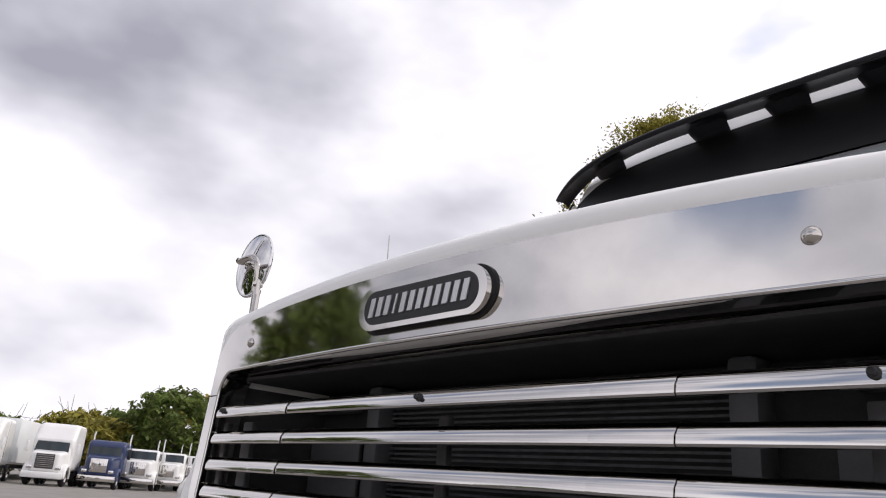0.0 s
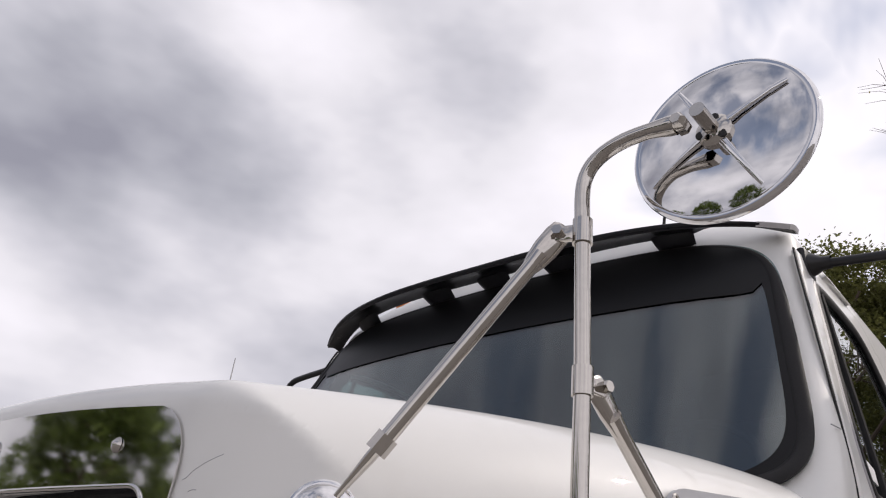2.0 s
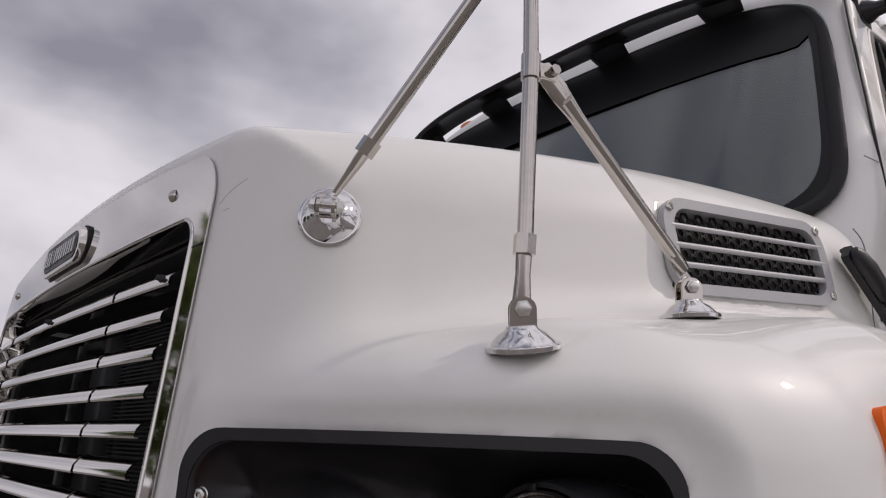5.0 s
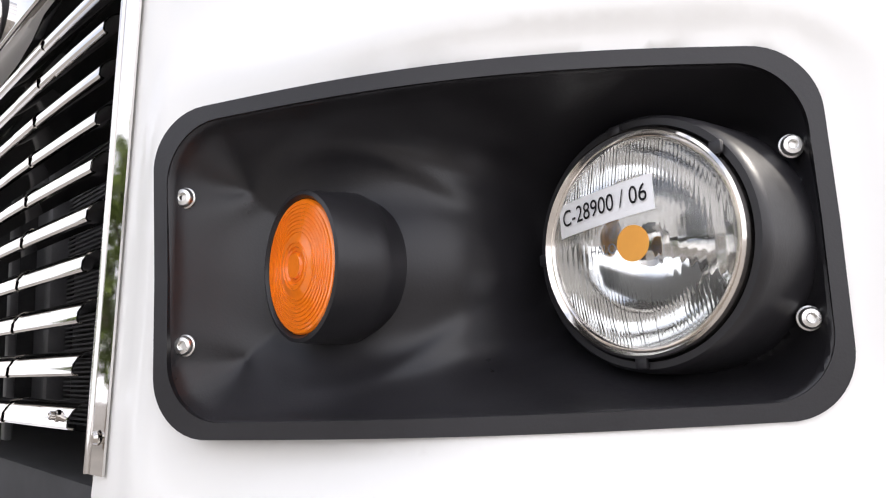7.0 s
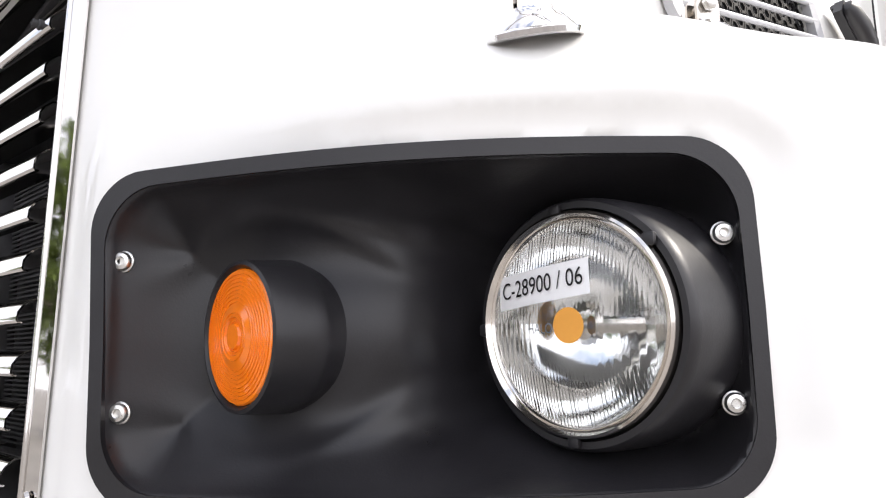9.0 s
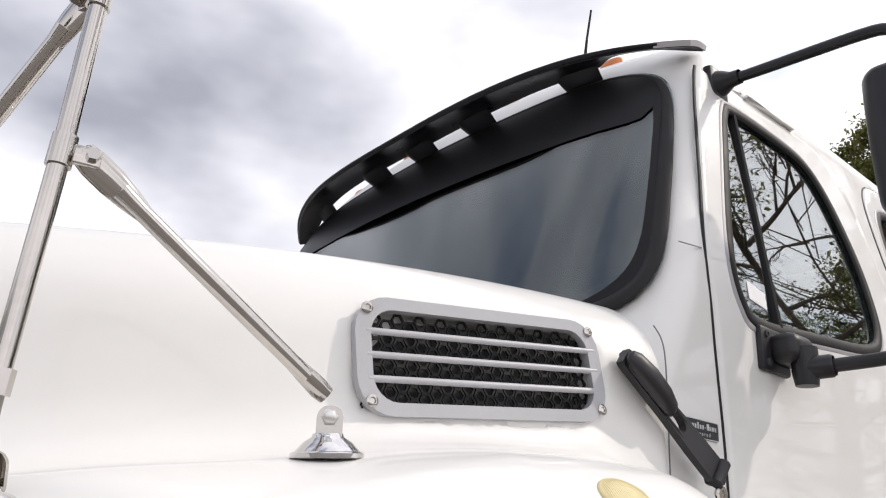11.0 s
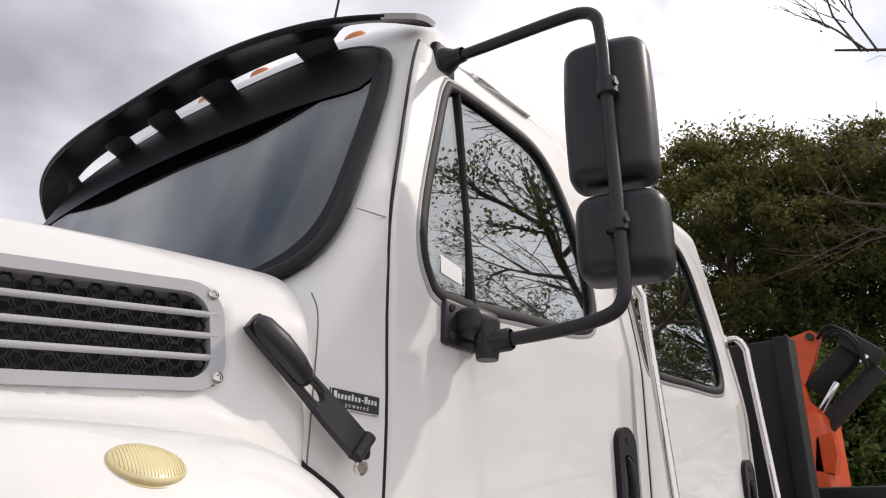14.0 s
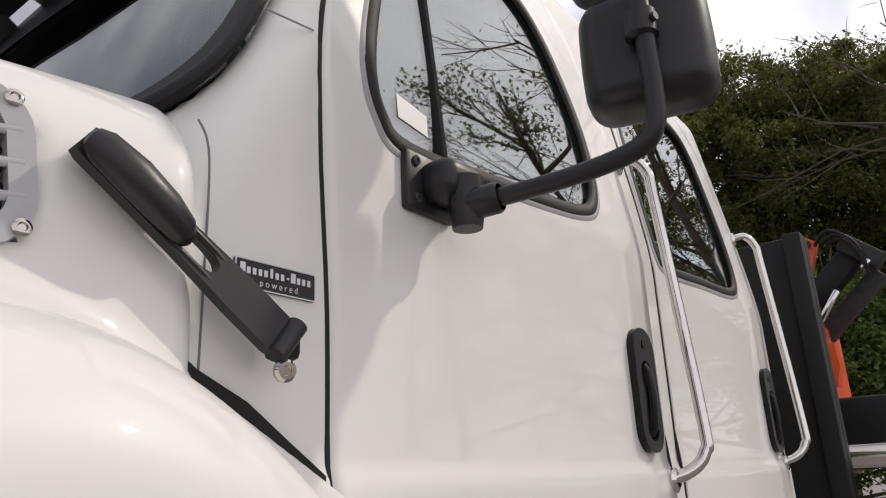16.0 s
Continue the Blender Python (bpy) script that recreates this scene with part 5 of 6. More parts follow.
# ---- door mirrors ----
def door_mirror(sx):
    flip = Matrix.Diagonal((sx, 1, 1, 1))

    def put(name, bm, mat, parent, label=""):
        if sx < 0:
            bmesh.ops.transform(bm, matrix=flip, verts=bm.verts)
            bmesh.ops.reverse_faces(bm, faces=bm.faces)
        return part(name, bm, mat, parent, label)

    V = Vector
    bar = smooth_path([V((0.890, 1.500, 2.356)), V((0.98, 1.500, 2.346)), V((1.10, 1.500, 2.336)), V((1.20, 1.500, 2.327)), V((1.250, 1.500, 2.317)), V((1.278, 1.500, 2.293)), V((1.286, 1.500, 2.245)), V((1.289, 1.500, 2.12)), V((1.294, 1.500, 1.84)), V((1.296, 1.500, 1.745)), V((1.290, 1.499, 1.700)), V((1.262, 1.494, 1.676)), V((1.18, 1.476, 1.660)), V((1.05, 1.446, 1.650))], 6)
    arm = put("door_mirror", tube(bar, 0.0125, 14), PLASTIC, truck, "black door mirror on bent tube arm")
    put("mirror_mount", join(box((0.03, 0.075, 0.090), (0.884, 1.500, 2.352), 0.012), lathe([(0.034, 0), (0.029, 0.018), (0.019, 0.036), (0.017, 0.058)], (0.890, 1.500, 2.354), (1, 0.0, -0.05), 18)), PLASTIC, arm)
    put("mirror_mount", join(box((0.016, 0.105, 0.085), (0.996, 1.432, 1.686), 0.010), box((0.060, 0.085, 0.058), (1.022, 1.450, 1.688), 0.020, segs=4), lathe([(0.0, -0.037), (0.020, -0.036), (0.024, -0.012), (0.024, 0.034)], (1.046, 1.448, 1.655), (0, 0, 1), 22), lathe([(0.021, -0.01), (0.021, 0.045), (0.018, 0.050)], (1.046, 1.446, 1.650), (1, 0.2, 0.06), 18)), PLASTIC, arm)
    for y, z in ((1.398, 1.713), (1.398, 1.660)):
        put("screw", lathe([(0.007, 0), (0.007, 0.003), (0.003, 0.004), (0.003, 0.002), (0, 0.002)], (1.004, y, z), (1, 0, 0), 12), DARK, arm)
    turn = Matrix.Rotation(radians(14), 3, "Z")

    def shell(w, h):
        """A bowed housing, its back towards -y, edges drawn in and well rounded."""
        return lambda x, y, z: rmax(0.030, np.abs(x) - w / 2 + 0.10 * (0.05 - y) ** 1 * 0.3 + 0.25 * (z / h) ** 2 * 0.06, np.abs(z) - h / 2 + 0.12 * (x / w) ** 2 * 0.12, y - 0.045, -y - 0.052 + 1.4 * x * x + 0.35 * z * z)

    for at, (w, h) in ((V((1.262, 1.566, 2.106)), (0.178, 0.322)), (V((1.272, 1.566, 1.838)), (0.176, 0.172))):
        bm = solid(shell(w, h), (-0.12, -0.08, -h / 2 - 0.03), (0.12, 0.07, h / 2 + 0.03), 0.009)
        bmesh.ops.transform(bm, matrix=Matrix.Translation(at) @ turn.to_4x4(), verts=bm.verts)
        put("mirror_housing", bm, PLASTIC, arm, "black mirror housing")
        put("mirror_glass", plate(round_rect(w * 0.80, h * 0.84, 0.028, 6), 0.003, frame_of(at + turn @ V((0, 0.0435, 0)), turn @ V((-1, 0, 0)), (0, 0, 1)), 0), MIRROR_STEEL, arm)
    for z in (2.122, 1.842):
        put("clamp", join(lathe([(0.0125, -0.02), (0.021, -0.016), (0.021, 0.016), (0.0125, 0.02)], (1.291, 1.500, z), (0, 0, 1), 18), box((0.034, 0.05, 0.034), (1.287, 1.522, z), 0.008)), PLASTIC, arm)
        put("clamp_bolt", lathe([(0.006, 0), (0.006, 0.004), (0, 0.004)], (1.311, 1.492, z), (1, -0.2, 0), 10), PLASTIC, arm)


door_mirror(1)
door_mirror(-1)

# ---- grab rails ----
def rail(sx, y, z0, z1):
    x0 = float(side_x(z1))
    x1 = float(side_x(z0))
    pts = smooth_path([(sx * (x0 - 0.01), y, z1), (sx * (x0 + 0.035), y + 0.015, z1 + 0.008), (sx * (x0 + 0.06), y + 0.03, z1 - 0.03), (sx * (x0 + 0.066), y + 0.032, z1 - 0.10), (sx * (x1 + 0.058), y + 0.04, z0 + 0.10), (sx * (x1 + 0.055), y + 0.035, z0 + 0.03), (sx * (x1 + 0.03), y + 0.01, z0 - 0.005), (sx * (x1 - 0.01), y - 0.015, z0 - 0.02)], 7)
    r = part("grab_rail", tube(pts, 0.0125, 14), CHROME, truck, "chrome grab rail")
    for p in (pts[0], pts[-1]):
        part("rail_flange", lathe([(0.024, -0.004), (0.024, 0.006), (0.014, 0.012)], (sx * float(side_x(p[2])), p[1], p[2]), (sx, 0, 0), 18), CHROME, r)


for sx in (1, -1):
    rail(sx, 2.195, 1.312, 1.981)
    rail(sx, 3.100, 1.340, 2.015)

# ---- hood latch, cowl badge ----
def latch(sx):
    flip = Matrix.Diagonal((sx, 1, 1, 1))

    def put(name, bm, mat, parent, label=""):
        if sx < 0:
            bmesh.ops.transform(bm, matrix=flip, verts=bm.verts)
            bmesh.ops.reverse_faces(bm, faces=bm.faces)
        return part(name, bm, mat, parent, label)

    V = Vector
    a, b = V((1.006, 0.954, 1.590)), V((1.026, 1.157, 1.440))
    d = (b - a)
    n = V((1, 0, 0)) - d * (d.x / d.length_squared)
    m = frame_of(a + n * 0.010, d.cross(n), d)
    w = d.length
    # a long rubber strap with a slot, wide at its foot, under a rounded lever
    half = [(0.013, 0.008), (0.0155, 0.016), (0.0160, 0.08), (0.0165, 0.12), (0.0180, 0.15), (0.0200, 0.19), (0.0205, w - 0.008), (0.017, w)]
    rim = [(x, y) for x, y in half] + [(-x, y) for x, y in reversed(half)]
    slot = [(0.0085, 0.102), (0.0095, 0.110), (0.0100, 0.125), (0.0100, 0.14), (0.0092, 0.150), (0.007, 0.157), (0.004, 0.161), (0.001, 0.162)]
    slot = slot + [(-x, y) for x, y in reversed(slot)]
    strap = put("hood_latch", plate(rim, 0.013, m @ Matrix.Translation((0, 0, -0.016)), 0.0045, hole=slot), PLASTIC, truck, "black rubber hood latch strap")
    put("latch_grip", tube([m @ V(p) for p in ((0, 0.009, 0.0), (0, 0.012, 0.001), (0, 0.022, 0.003), (0, 0.055, 0.006), (0, 0.090, 0.005), (0, 0.114, 0.001), (0, 0.122, -0.004), (0, 0.126, -0.007))], [0.005, 0.0115, 0.0165, 0.0190, 0.0180, 0.0150, 0.011, 0.005], 20, flat=0.75, up=n), PLASTIC, strap)
    for side in (-1, 1):
        put("strap_rail", tube([m @ V((side * 0.0125, y, h)) for y, h in ((0.095, -0.006), (0.12, -0.0055), (0.15, -0.0055), (0.185, -0.007))], [0.0025, 0.0038, 0.0038, 0.002], 10), PLASTIC, strap)
    put("latch_base", tube([m @ V(p) for p in ((-0.012, 0.012, -0.018), (-0.012, 0.10, -0.018))], 0.007, 10, flat=0.8), PLASTIC, strap)
    put("foot_roll", tube([b + V((0.006, -0.012, -0.016)), b + V((0.006, 0.014, 0.016))], 0.0105, 14), PLASTIC, strap)
    put("anchor", box((0.026, 0.030, 0.036), b + V((-0.006, 0.006, 0.0)), 0.008), RUBBER, strap)
    put("anchor_bolt", lathe([(0.011, 0), (0.011, 0.004), (0.008, 0.007), (0.005, 0.007), (0.004, 0.004), (0, 0.004)], b + V((0.006, -0.002, -0.029)), (1, -0.3, -0.1), 16), STEEL, strap)


latch(1)
latch(-1)
for sx in (1, -1):
    m = frame_of((sx * 0.9875, 1.1795, 1.511), (0, sx, 0), (0, 0, 1))
    bp = part("nameplate", plate(round_rect(0.105, 0.030, 0.002, 3), 0.003, m, 0.001), PLASTIC, truck, "small black nameplate with silver print")
    part("nameplate_rim", plate(round_rect(0.105, 0.030, 0.002, 3), 0.0012, m @ Matrix.Translation((0, 0, 0.0028)), 0, hole=round_rect(0.1025, 0.0275, 0.002, 3)), SILVER, bp)
    for k in range(13):
        # a row of plain bars where the maker's name stands
        tall, wide = (0.0105, 0.0064) if k in (0, 9) else (0.0100, 0.0036) if k == 5 else (0.0020, 0.0034) if k == 8 else (0.0068, 0.0044)
        part("letter_bar", plate([(-wide / 2, 0), (wide / 2, 0), (wide / 2, tall), (-wide / 2, tall)], 0.001, m @ Matrix.Translation((-0.0435 + 0.0072 * k, 0.0025 if k == 8 else 0.0, 0.003)), 0), SILVER, bp)
    lettering("writing", "p o w e r e d", 0.0100, m @ Matrix.Translation((0.003, -0.0072, 0.0034)), SILVER, bp, squeeze=0.95)

# ---- body behind the cab: headboard, deck and loader crane ----
part("headboard", box((2.20, 0.06, 1.14), (0, 3.46, 1.51), 0.008), BLACK_STEEL, truck, "black steel headboard")
for x in (-1.07, -0.5, 0, 0.5, 1.07):
    part("headboard_post", box((0.06, 0.05, 1.14), (x, 3.405, 1.51), 0.006), BLACK_STEEL, truck)
part("deck", box((2.46, 4.0, 0.08), (0, 5.55, 1.33), 0.01), STEEL, truck, "aluminium deck")
part("deck_side", box((0.05, 4.0, 0.20), (1.215, 5.55, 1.20), 0.01), BLACK_STEEL, truck)
part("deck_lamp", box((0.02, 0.06, 0.05), (1.248, 3.6, 1.235), 0.006), ORANGE, truck)


def beam(a, b, w, h, mat, name, parent, label=""):
    a, b = Vector(a), Vector(b)
    d = (b - a)
    q = d.normalized().to_track_quat("X", "Z").to_matrix()
    return part(name, box((d.length, w, h), a.lerp(b, 0.5), 0.012, q), mat, parent, label)


Y = 5.0
crane = part("loader_crane", box((0.40, 0.5, 0.75), (0.50, Y + 0.1, 1.72), 0.03), CRANE_ORANGE, truck, "folded orange and black loader crane")

crane.location = (0.16, 0, -0.08)


def crane_plate(points, y, thick, mat, name="crane_plate"):
    return part(name, plate(points, thick, frame_of((0, y, 0), (1, 0, 0), (0, 0, 1)), 0.008), mat, crane)


crane_plate([(0.40, 2.46), (0.60, 2.20), (0.70, 2.40), (0.745, 2.53), (0.70, 2.565), (0.55, 2.53)], Y, 0.06, CRANE_ORANGE)
crane_plate([(0.56, 2.12), (0.69, 2.05), (0.70, 2.09), (0.64, 2.16), (0.625, 2.27), (0.57, 2.29)], Y - 0.03, 0.05, CRANE_ORANGE)
part("crane_pin", lathe([(0.022, 0), (0.022, 0.02), (0, 0.02)], (0.695, Y - 0.06, 2.525), (0, -1, 0), 16), DARK, crane)
beam((0.66, Y, 2.22), (0.92, Y, 2.46), 0.12, 0.12, BLACK_STEEL, "crane_boom", crane)
beam((0.60, Y + 0.1, 1.98), (0.99, Y + 0.1, 2.34), 0.10, 0.09, DARK, "crane_boom", crane)
beam((0.86, Y - 0.05, 2.50), (1.02, Y - 0.05, 2.36), 0.12, 0.09, DARK, "crane_boom", crane)
beam((0.69, Y - 0.08, 2.10), (0.80, Y - 0.08, 2.25), 0.035, 0.035, MIRROR_STEEL, "crane_cylinder", crane)
beam((0.93, Y - 0.1, 2.33), (0.975, Y - 0.1, 2.375), 0.03, 0.03, MIRROR_STEEL, "crane_cylinder", crane)
crane_plate([(0.63, 1.78), (0.72, 1.76), (0.75, 1.86), (0.74, 1.98), (0.66, 1.95)], Y - 0.05, 0.10, CRANE_ORANGE)
for k in range(3):
    pts = smooth_path([(0.74 + 0.03 * k, Y - 0.1, 2.50), (0.82 + 0.03 * k, Y - 0.16, 2.55 - 0.03 * k), (0.93, Y - 0.14, 2.46 - 0.02 * k), (0.96, Y - 0.1, 2.30)], 6)
    part("hydraulic_hose", tube(pts, 0.010, 8), RUBBER, crane)
part("toolbox", box((0.5, 0.9, 0.20), (1.04, 4.6, 1.47), 0.02), BLACK_STEEL, truck, "black toolbox on the deck")
beam((0.95, 5.3, 1.60), (1.05, 7.0, 1.58), 0.20, 0.16, CRANE_ORANGE, "crane_boom", crane)

# black plate added in place of the shaded gap between fender and cowl
for sx in (1, -1):
    edge = [(1.070, 1.425), (1.088, 1.412), (1.145, 1.386), (1.195, 1.352), (1.246, 1.318), (1.244, 1.296), (1.18, 1.320), (1.075, 1.350)]
    part("cowl_gap_shade", plate([(y * sx, z) for y, z in edge], 0.004, frame_of((sx * 0.990, 0, 0), (0, sx, 0), (0, 0, 1)), 0), RUBBER, truck)

# thin grey line standing in for the shadow along the hood's rear edge
for sx in (1, -1):
    part("hood_edge_shade", tube(smooth_path([(sx * 0.9885, 1.093, 1.36), (sx * 0.9885, 1.0945, 1.50), (sx * 0.9885, 1.0945, 1.60), (sx * 0.984, 1.093, 1.64), (sx * 0.972, 1.09, 1.665)], 5), 0.0012, 8), FLARE_GREY, truck)

# pillar seam, paper in the window
for sx in (1, -1):
    pts = [on_side(1.167 + 0.00925 * k, 1.834 + 0.00125 * k, sx, 0.0) for k in range(9)]
    part("pillar_seam", tube(pts, 0.0013, 6), GREY_PLASTIC, truck)
pap = [on_side(y, z, 1, -0.0045) for y, z in ((1.395, 1.785), (1.458, 1.776), (1.462, 1.812), (1.398, 1.824))]
bm = bmesh.new()
bm.faces.new([bm.verts.new(p) for p in pap])
part("window_note", thicken(bm, 0.0008), PAPER, truck, "white paper note inside the window")


# ---- ground ----
g = bmesh.new()
bmesh.ops.create_grid(g, x_segments=40, y_segments=40, size=1500)
ground = part("ground", g, ASPHALT, None, smooth=False)
tagged(ground, "grey gravel and asphalt yard", "ground", kind="structure")


# ---- trees ----
def leaf_cloud(rng, clumps, leaves, leaf):
    """Many small folded leaves round the given clump centres (place, radius)."""
    verts, faces = [], []
    place = np.array([c for c, _ in clumps])
    rad = np.array([r for _, r in clumps])
    pick = rng.integers(0, len(clumps), leaves)
    c = place[pick] + np.clip(rng.normal(0, 0.55, (leaves, 3)), -1.0, 1.0) * rad[pick][:, None] * (1, 1, 0.75)
    a, b, s = rng.uniform(0, 6.28, leaves), rng.uniform(-1.0, 1.0, leaves), leaf * rng.uniform(0.55, 1.35, leaves)
    along = np.stack([np.cos(a) * np.cos(b), np.sin(a) * np.cos(b), np.sin(b)], 1) * s[:, None]
    across = np.stack([-np.sin(a), np.cos(a), rng.uniform(-0.8, 0.8, leaves)], 1) * (0.3 * s)[:, None]
    lift = np.array([0, 0, 1.0]) * (0.1 * s)[:, None]
    quad = np.stack([c - along * 0.5, c - across + lift, c + along * 0.55, c + across + lift], 1)
    me = bpy.data.meshes.new("crown")
    me.from_pydata(quad.reshape(-1, 3).tolist(), [], np.arange(leaves * 4).reshape(-1, 4).tolist())
    return me


def limbs(rng, root, direction, length, r, depth, deepest, out, tips, droop=0.0):
    """Grows one limb with its forks into out, and notes where twigs end."""
    d = direction.normalized()
    wob = lambda k: Vector(rng.uniform(-1, 1, 3)) * length * k
    p1, p2 = root + d * length * 0.5 + wob(0.06), root + d * length + wob(0.05) - Vector((0, 0, droop * length))
    out.append(tube([root, p1, p2], [r, r * 0.78, r * 0.5], 6 if depth < 2 else 3))
    tips.append((p2, length))
    tips.append((p1, length))
    if depth < deepest:
        for _ in range(int(rng.integers(3, 5))):
            t = rng.uniform(0.3, 1.0)
            nd = d + Vector(rng.uniform(-1, 1, 3)) * 0.75 + Vector((0, 0, 0.1 - droop))
            limbs(rng, root.lerp(p2, t), nd, length * rng.uniform(0.45, 0.68), r * 0.55, depth + 1, deepest, out, tips, droop)


def broadleaf(at, height, spread, mat, leaves, seed, label, leaf=0.2, foot=0.08):
    rng = np.random.default_rng(seed)
    root = tagged(new("broadleaf_tree"), label, "tree", "trees behind the yard")
    root.location = at
    stem = tube(smooth_path([(0, 0, -0.2), (*rng.uniform(-0.15, 0.15, 2), height * 0.35), (*rng.uniform(-0.3, 0.3, 2), height * 0.85)], 5), [height * 0.018 * (1 - 0.8 * k / 10) for k in range(11)], 9)
    out, tips = [], []
    for k in range(14):
        a, f = k * 2.4, (k + 0.5) / 14
        limbs(rng, Vector((0, 0, height * (0.10 + 0.62 * f))), Vector((math.cos(a), math.sin(a), 0.15 + 0.8 * f)), spread * (0.95 - 0.4 * f), height * 0.008, 0, 1, out, tips)
    part("trunk", join(stem, *out), BARK, root, "brown trunk and limbs")
    clumps = []
    for _ in range(420):
        # clump centres fill an egg-shaped crown, most near its skin
        u = Vector(rng.normal(0, 1, 3)).normalized() * rng.uniform(0.45, 1.0) ** 0.5
        z = 0.56 + 0.40 * u.z
        wide = spread * (1.0 - 0.25 * max(u.z, 0) ** 2) * rng.uniform(0.82, 1.1)
        clumps.append(((u.x * wide, u.y * wide, height * max(z, foot)), rng.uniform(0.30, 0.72) * spread * 0.22))
    me = leaf_cloud(rng, clumps, leaves, leaf)
    me.materials.append(mat)
    crown = new("crown", me)
    crown.parent = root
    return root


def bare(at, height, spread, mat, leaves, seed, label, lean=(0, 0), deepest=3, stout=0.0034):
    rng = np.random.default_rng(seed)
    root = tagged(new("bare_tree"), label, "tree")
    root.location = at
    stem = tube(smooth_path([(0, 0, -0.2), (lean[0] * 0.3, lean[1] * 0.3, height * 0.4), (lean[0], lean[1], height * 0.9)], 5), [height * 0.017 * (1 - 0.85 * k / 10) for k in range(11)], 9)
    out, tips = [], []
    for k in range(12):
        a, f = k * 2.4 + rng.uniform(-0.3, 0.3), (k + 0.5) / 12
        limbs(rng, Vector((lean[0] * f, lean[1] * f, height * (0.22 + 0.6 * f))), Vector((math.cos(a), math.sin(a), 0.25 + 0.5 * f)), spread * (1.0 - 0.4 * f), height * stout, 0, deepest, out, tips, 0.04)
    part("trunk", join(stem, *out), BARK, root, "dark trunk and fine bare branches")
    me = leaf_cloud(rng, [(tuple(p), 0.35) for p, l in tips], leaves, 0.085)
    me.materials.append(mat)
    crown = new("crown", me)
    crown.parent = root
    return root


DENSE, TURN = "dense dark green broadleaf tree", "leafy tree turning yellow-green"
for k, (at, h, s, mat, n) in enumerate((((-3.6, 18.5, 0), 12.0, 3.7, LEAF_DARK, 130000), ((0.2, 20.5, 0), 12.1, 3.6, LEAF_DARK, 130000),
        ((4.6, 22.0, 0), 12.5, 3.8, LEAF_DARK, 70000), ((-1.7, 19.6, 0), 11.9, 3.2, LEAF_DARK, 100000), ((-10.6, 18.2, 0), 14.0, 3.1, LEAF_LIGHT, 80000), ((-13.0, 16.2, 0), 10.0, 3.2, LEAF_LIGHT, 35000),
        ((9.5, 22.0, 0), 11.0, 3.8, LEAF_GREEN, 20000), ((-1.6, 15.8, 0), 5.2, 2.6, LEAF_GREEN, 60000), ((2.4, 16.5, 0), 4.6, 2.6, LEAF_GREEN, 50000))):
    broadleaf(at, h, s, mat, n, 10 + k, TURN if mat is LEAF_LIGHT else DENSE if mat is LEAF_DARK else "low green tree at the yard's edge", 0.105)
bare((3.8, 15.5, 0), 13.2, 4.6, LEAF_LIGHT, 150, 31, "nearly bare tree with fine branches", (-1.2, -1.0))
bare((4.7, 10.6, 0), 10.5, 2.5, LEAF_DARK, 4200, 33, "thinly leaved tree with fine branches", (-0.5, 0.3), 4, 0.0052)
bare((7.4, 10.6, 0), 6.6, 3.0, LEAF_DARK, 4200, 37, "thinly leaved tree with fine branches", (0.4, -0.2), 4, 0.0056)
bare((11.5, 14.0, 0), 10.0, 4.0, LEAF_DARK, 1500, 35, "thinly leaved tree with fine branches", (-0.4, 0.2))
# the trees that the bright surround mirrors, across the yard
for k, (at, h, s) in enumerate((((-15.5, -8.2, 0), 8.2, 2.5), ((-29.0, -20.0, 0), 9.0, 3.4), ((-20.0, -24.0, 0), 9.0, 3.4), ((-12.0, -26.0, 0), 8.5, 3.4), ((-4.0, -28.0, 0), 9.0, 3.4), ((6.0, -27.0, 0), 8.0, 3.2))):
    broadleaf(at, h, s, LEAF_GREEN, 9000, 50 + k, "green tree across the yard", 0.3)
# far trees past the parked lorries
for k in range(15):
    f = k / 14
    az = radians(-83 + 27 * f)
    far = 78 + 9 * math.sin(k * 2.1)
    h = (4.2, 4.6, 5.0, 4.4, 5.2, 6.0, 7.0, 7.6, 8.6, 9.0, 8.6, 8.2, 8.8, 8.4, 8.0)[k] * (1 + 0.05 * math.sin(k * 5.0))
    broadleaf((far * math.sin(az), far * math.cos(az), 0), h, 4.4, (LEAF_GREEN, LEAF_LIGHT, LEAF_GREEN, LEAF_DARK)[k % 4], 5000, 80 + k, "distant tree with turning leaves", 0.55)


# ---- lorries parked across the yard ----
LORRY_WHITE = material("lorry_white", (0.78, 0.78, 0.77), 0.35, vary=0.05, scale=0.8, coat=0.3)
LORRY_BLUE = material("lorry_blue", (0.010, 0.024, 0.09), 0.35, vary=0.08, scale=0.8, coat=0.3)
LORRY_GLASS = material("lorry_glass", (0.02, 0.03, 0.035), 0.08, vary=0.1, scale=1)
TRAILER = material("trailer_white", (0.74, 0.76, 0.76), 0.5, vary=0.06, scale=0.7)


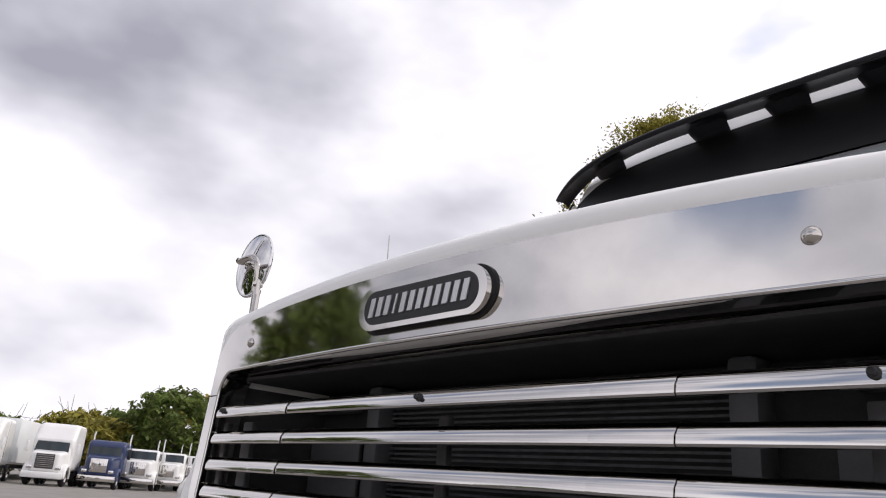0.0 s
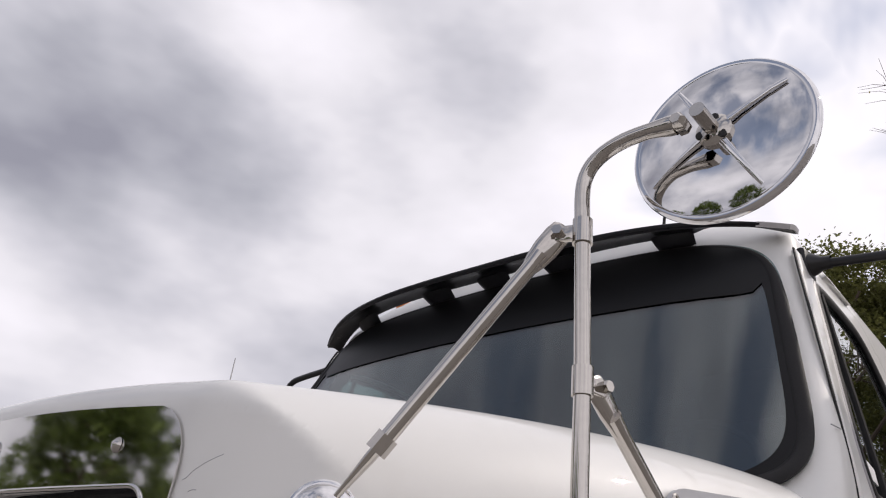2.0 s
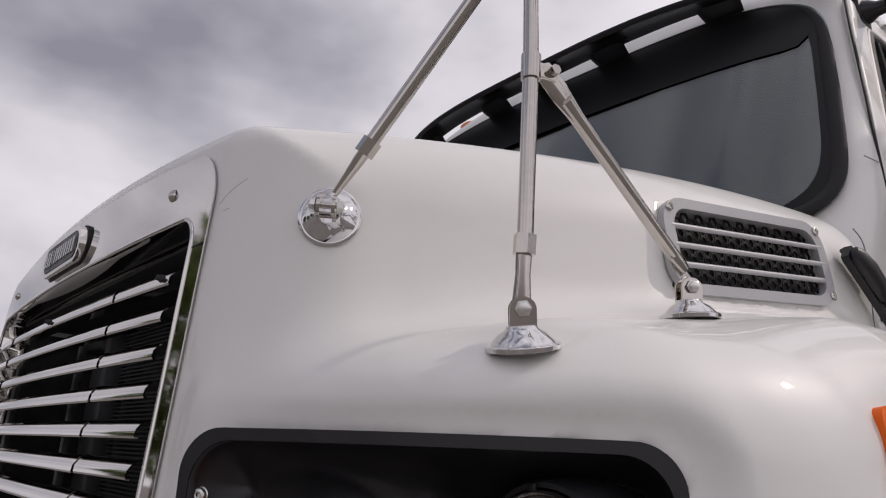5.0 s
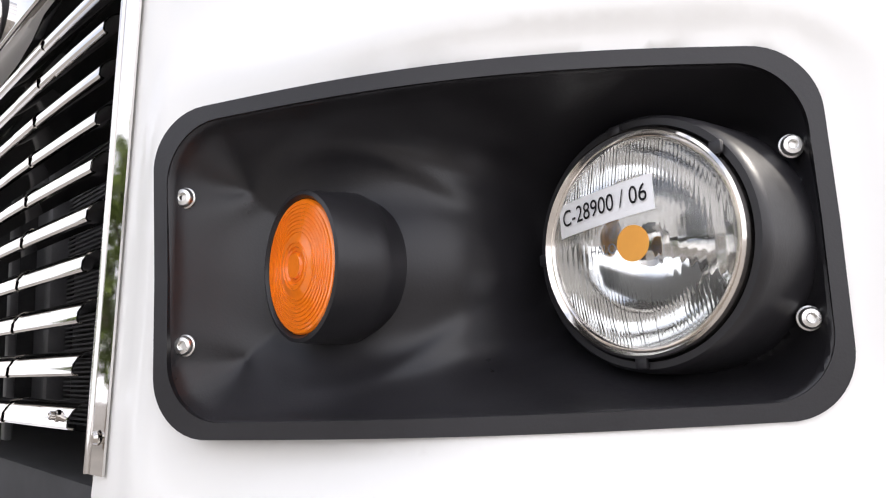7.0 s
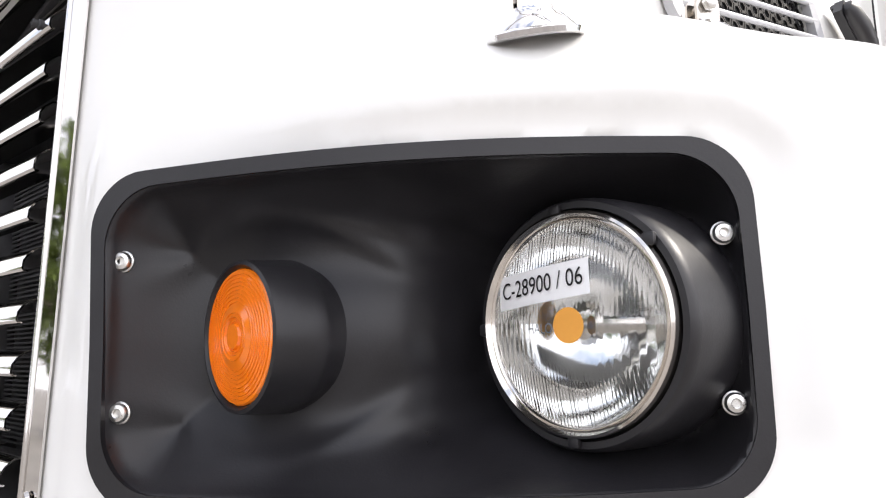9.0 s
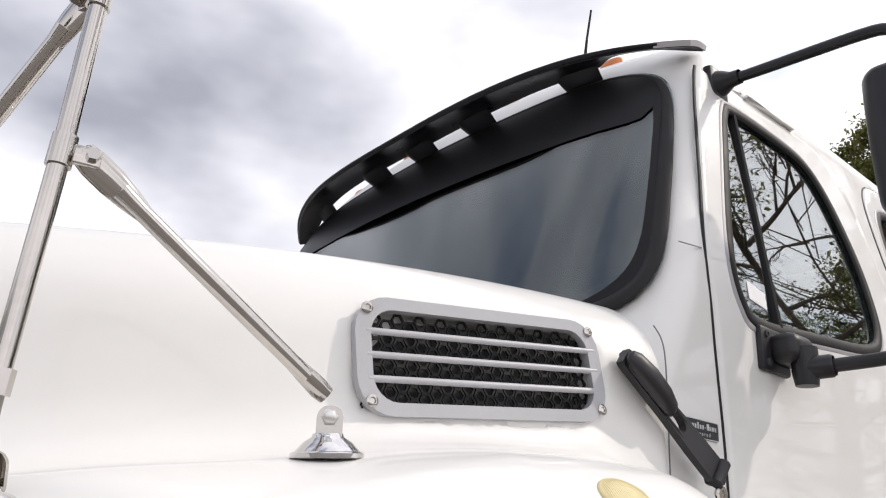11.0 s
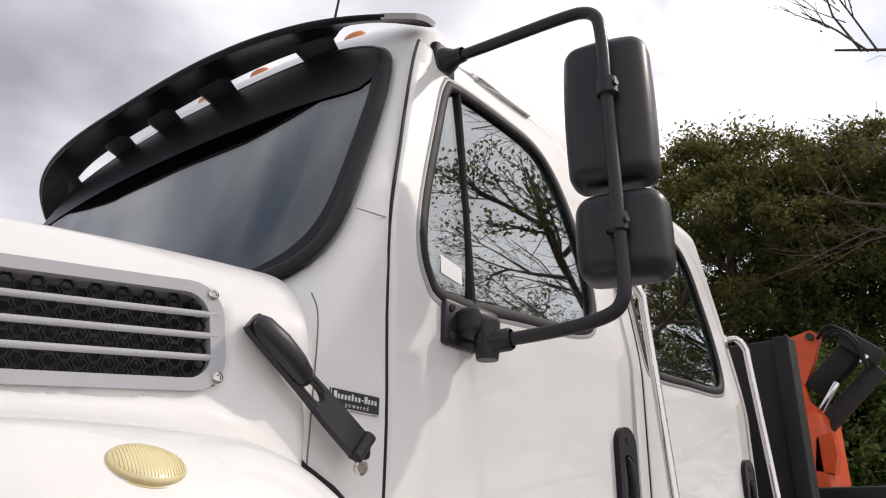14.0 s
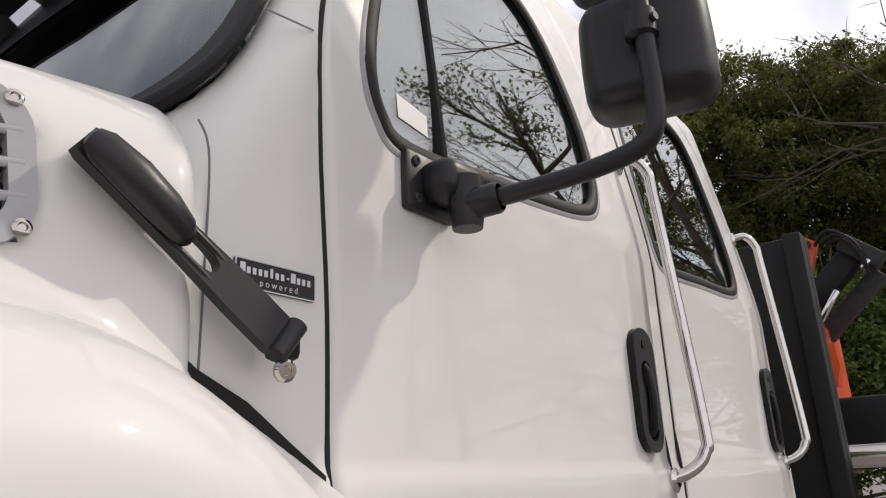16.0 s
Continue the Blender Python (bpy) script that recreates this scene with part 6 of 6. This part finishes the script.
def lorry(at, turn, paint, label, roof, nose, sleeper=True, stacks=True, trailer=0.0):
    """A tractor unit that faces -y: hood, cab, sleeper, grille, bumper, lamps and wheels."""
    root = tagged(new("parked_lorry"), label, "truck", "parked lorries")

    def add(name, bm, mat, tag=""):
        return part(name, bm, mat, root, tag)

    hood_h = 1.95 if nose > 0.9 else 1.75
    f = lambda x, y, z: rmax(0.22, np.abs(x) - 0.82 - 0.18 * (y / nose), -y, z - hood_h - 0.12 * y, 0.75 - z, y - nose - 0.3)
    add("hood", solid(f, (-1.25, -0.2, 0.6), (1.25, nose + 0.5, 2.6), 0.09), paint)
    y0 = nose
    c = lambda x, y, z: rmax(0.20, np.abs(x) - 1.12, y0 + 0.35 * np.maximum(z - 1.9, 0) - y, z - 2.75, 0.9 - z, y - y0 - 1.5)
    add("cab", solid(c, (-1.35, y0 - 0.2, 0.8), (1.35, y0 + 1.7, 3.1), 0.09), paint)
    if sleeper:
        r = lambda x, y, z: rmax(0.28, np.abs(x) - 1.2, y0 + 0.15 + 0.75 * np.maximum(z - 2.75, 0) - y, z - roof, 0.9 - z, y - y0 - 3.2)
        add("sleeper", solid(r, (-1.4, y0 - 0.2, 0.8), (1.4, y0 + 3.5, roof + 0.3), 0.10), paint)
    ws = sheet(lambda u, v: Vector(((u - 0.5) * (1.95 - 0.12 * v), y0 - 0.03 + 0.35 * 0.62 * v - 0.10 * (1 - (2 * u - 1) ** 2), 2.02 + 0.58 * v)), 12, 4)
    add("windshield", thicken(ws, 0.03), LORRY_GLASS, "dark windshield")
    for sx in (-1, 1):
        add("side_window", box((0.04, 0.75, 0.55), (sx * 1.11, y0 + 0.75, 2.25), 0.03), LORRY_GLASS)
        add("headlamp", box((0.34, 0.10, 0.22), (sx * 0.80, 0.02, 1.05), 0.04), MIRROR_STEEL)
        add("fender", solid(lambda x, y, z: np.maximum(rmax(0.08, np.abs(x - sx * 0.98) - 0.24, np.sqrt((y - 0.95) ** 2 + (z - 0.6) ** 2) - 0.72, 0.45 - z), 0.58 - np.sqrt((y - 0.95) ** 2 + (z - 0.55) ** 2)), (sx * 0.98 - 0.4, 0.0, 0.3), (sx * 0.98 + 0.4, 1.9, 1.5), 0.06), paint)
        for y in (0.95, y0 + 2.6, y0 + 3.8):
            w = lathe([(0.28, -0.14), (0.46, -0.15), (0.52, -0.08), (0.52, 0.08), (0.46, 0.15), (0.28, 0.14)], (sx * 1.0, y, 0.52), (1, 0, 0), 24)
            add("wheel", w, RUBBER)
            add("rim", lathe([(0.28, 0.13), (0.22, 0.06), (0.10, 0.10), (0, 0.10)], (sx * 1.0, y, 0.52), (sx, 0, 0), 20), STEEL)
        add("door_mirror", box((0.20, 0.10, 0.65), (sx * 1.45, y0 + 0.15, 2.25), 0.05), paint if paint is LORRY_WHITE else PLASTIC)
        if stacks:
            add("exhaust_stack", tube([(sx * 1.18, y0 + 1.7, 1.2), (sx * 1.18, y0 + 1.7, 3.35), (sx * 1.18, y0 + 1.85, 3.6)], 0.05, 10), CHROME)
    add("grille", box((1.05, 0.08, 0.85), (0, -0.02, 1.42), 0.04), DARK if not stacks else CHROME)
    for k in range(7):
        add("grille_bar", box((0.03 if stacks else 0.95, 0.03, 0.80 if stacks else 0.03), (-0.42 + 0.14 * k, -0.07, 1.42) if stacks else (0, -0.07, 1.10 + 0.11 * k), 0.008), CHROME if stacks else STEEL)
    add("bumper", box((2.3, 0.22, 0.38), (0, -0.08, 0.62), 0.07), CHROME if stacks else paint)
    add("chassis", box((0.9, 6.4, 0.25), (0, nose + 2.2, 0.78), 0.03), DARK)
    if trailer:
        add("trailer", box((2.5, trailer, 2.75), (0, y0 + 3.9 + trailer / 2, 2.55), 0.04), TRAILER, "white box trailer")
    root.matrix_world = pose(*at, 0, 0, turn)
    return root


def polar(az, far):
    return (0.76 + far * math.sin(radians(az)), -0.62 + far * math.cos(radians(az)), 0)


lorry(polar(-75.0, 52), 62, LORRY_WHITE, "white sleeper lorry tractor parked in the row", 3.75, 1.1, stacks=False)
lorry(polar(-71.7, 54), 62, LORRY_BLUE, "dark blue long-nosed lorry tractor in the row", 3.05, 1.6)
lorry(polar(-69.2, 57), 62, LORRY_WHITE, "white short-nosed lorry in the row", 2.8, 1.1, sleeper=False)
lorry(polar(-67.3, 60), 62, LORRY_WHITE, "white lorry tractor with chrome grille in the row", 2.8, 1.3, sleeper=False)
lorry(polar(-65.7, 64), 62, LORRY_WHITE, "white lorry with tall stacks in the row", 2.8, 1.3, sleeper=False)
lorry(polar(-79.6, 52), 62, LORRY_WHITE, "white lorry with box trailer in the row", 3.75, 1.2, trailer=9.0)
box_trailer = tagged(new("box_trailer"), "white box trailer parked behind the lorries", "trailer")
part("body", box((2.5, 10, 2.8), (0, 0, 2.45), 0.04), TRAILER, box_trailer)
part("underframe", box((1.0, 9.5, 0.3), (0, 0, 0.9), 0.03), DARK, box_trailer)
for sx in (-1, 1):
    for y in (2.6, 3.8):
        part("wheel", lathe([(0.28, -0.14), (0.46, -0.15), (0.52, -0.08), (0.52, 0.08), (0.46, 0.15), (0.28, 0.14)], (sx, y, 0.52), (1, 0, 0), 20), RUBBER, box_trailer)
box_trailer.matrix_world = pose(*polar(-77.4, 64), 0, 0, 62)

whip = tagged(new("whip_antenna"), "thin grey whip antenna standing beyond the truck", "antenna")
part("mast", tube([(-3.52, 2.55, 0), (-3.56, 2.58, 2.45), (-3.665, 2.642, 3.19)], [0.010, 0.006, 0.004], 8), STEEL, whip)
part("base", lathe([(0.06, 0), (0.06, 0.02), (0.02, 0.05), (0, 0.05)], (-3.52, 2.55, 0), (0, 0, 1), 16), DARK, whip)
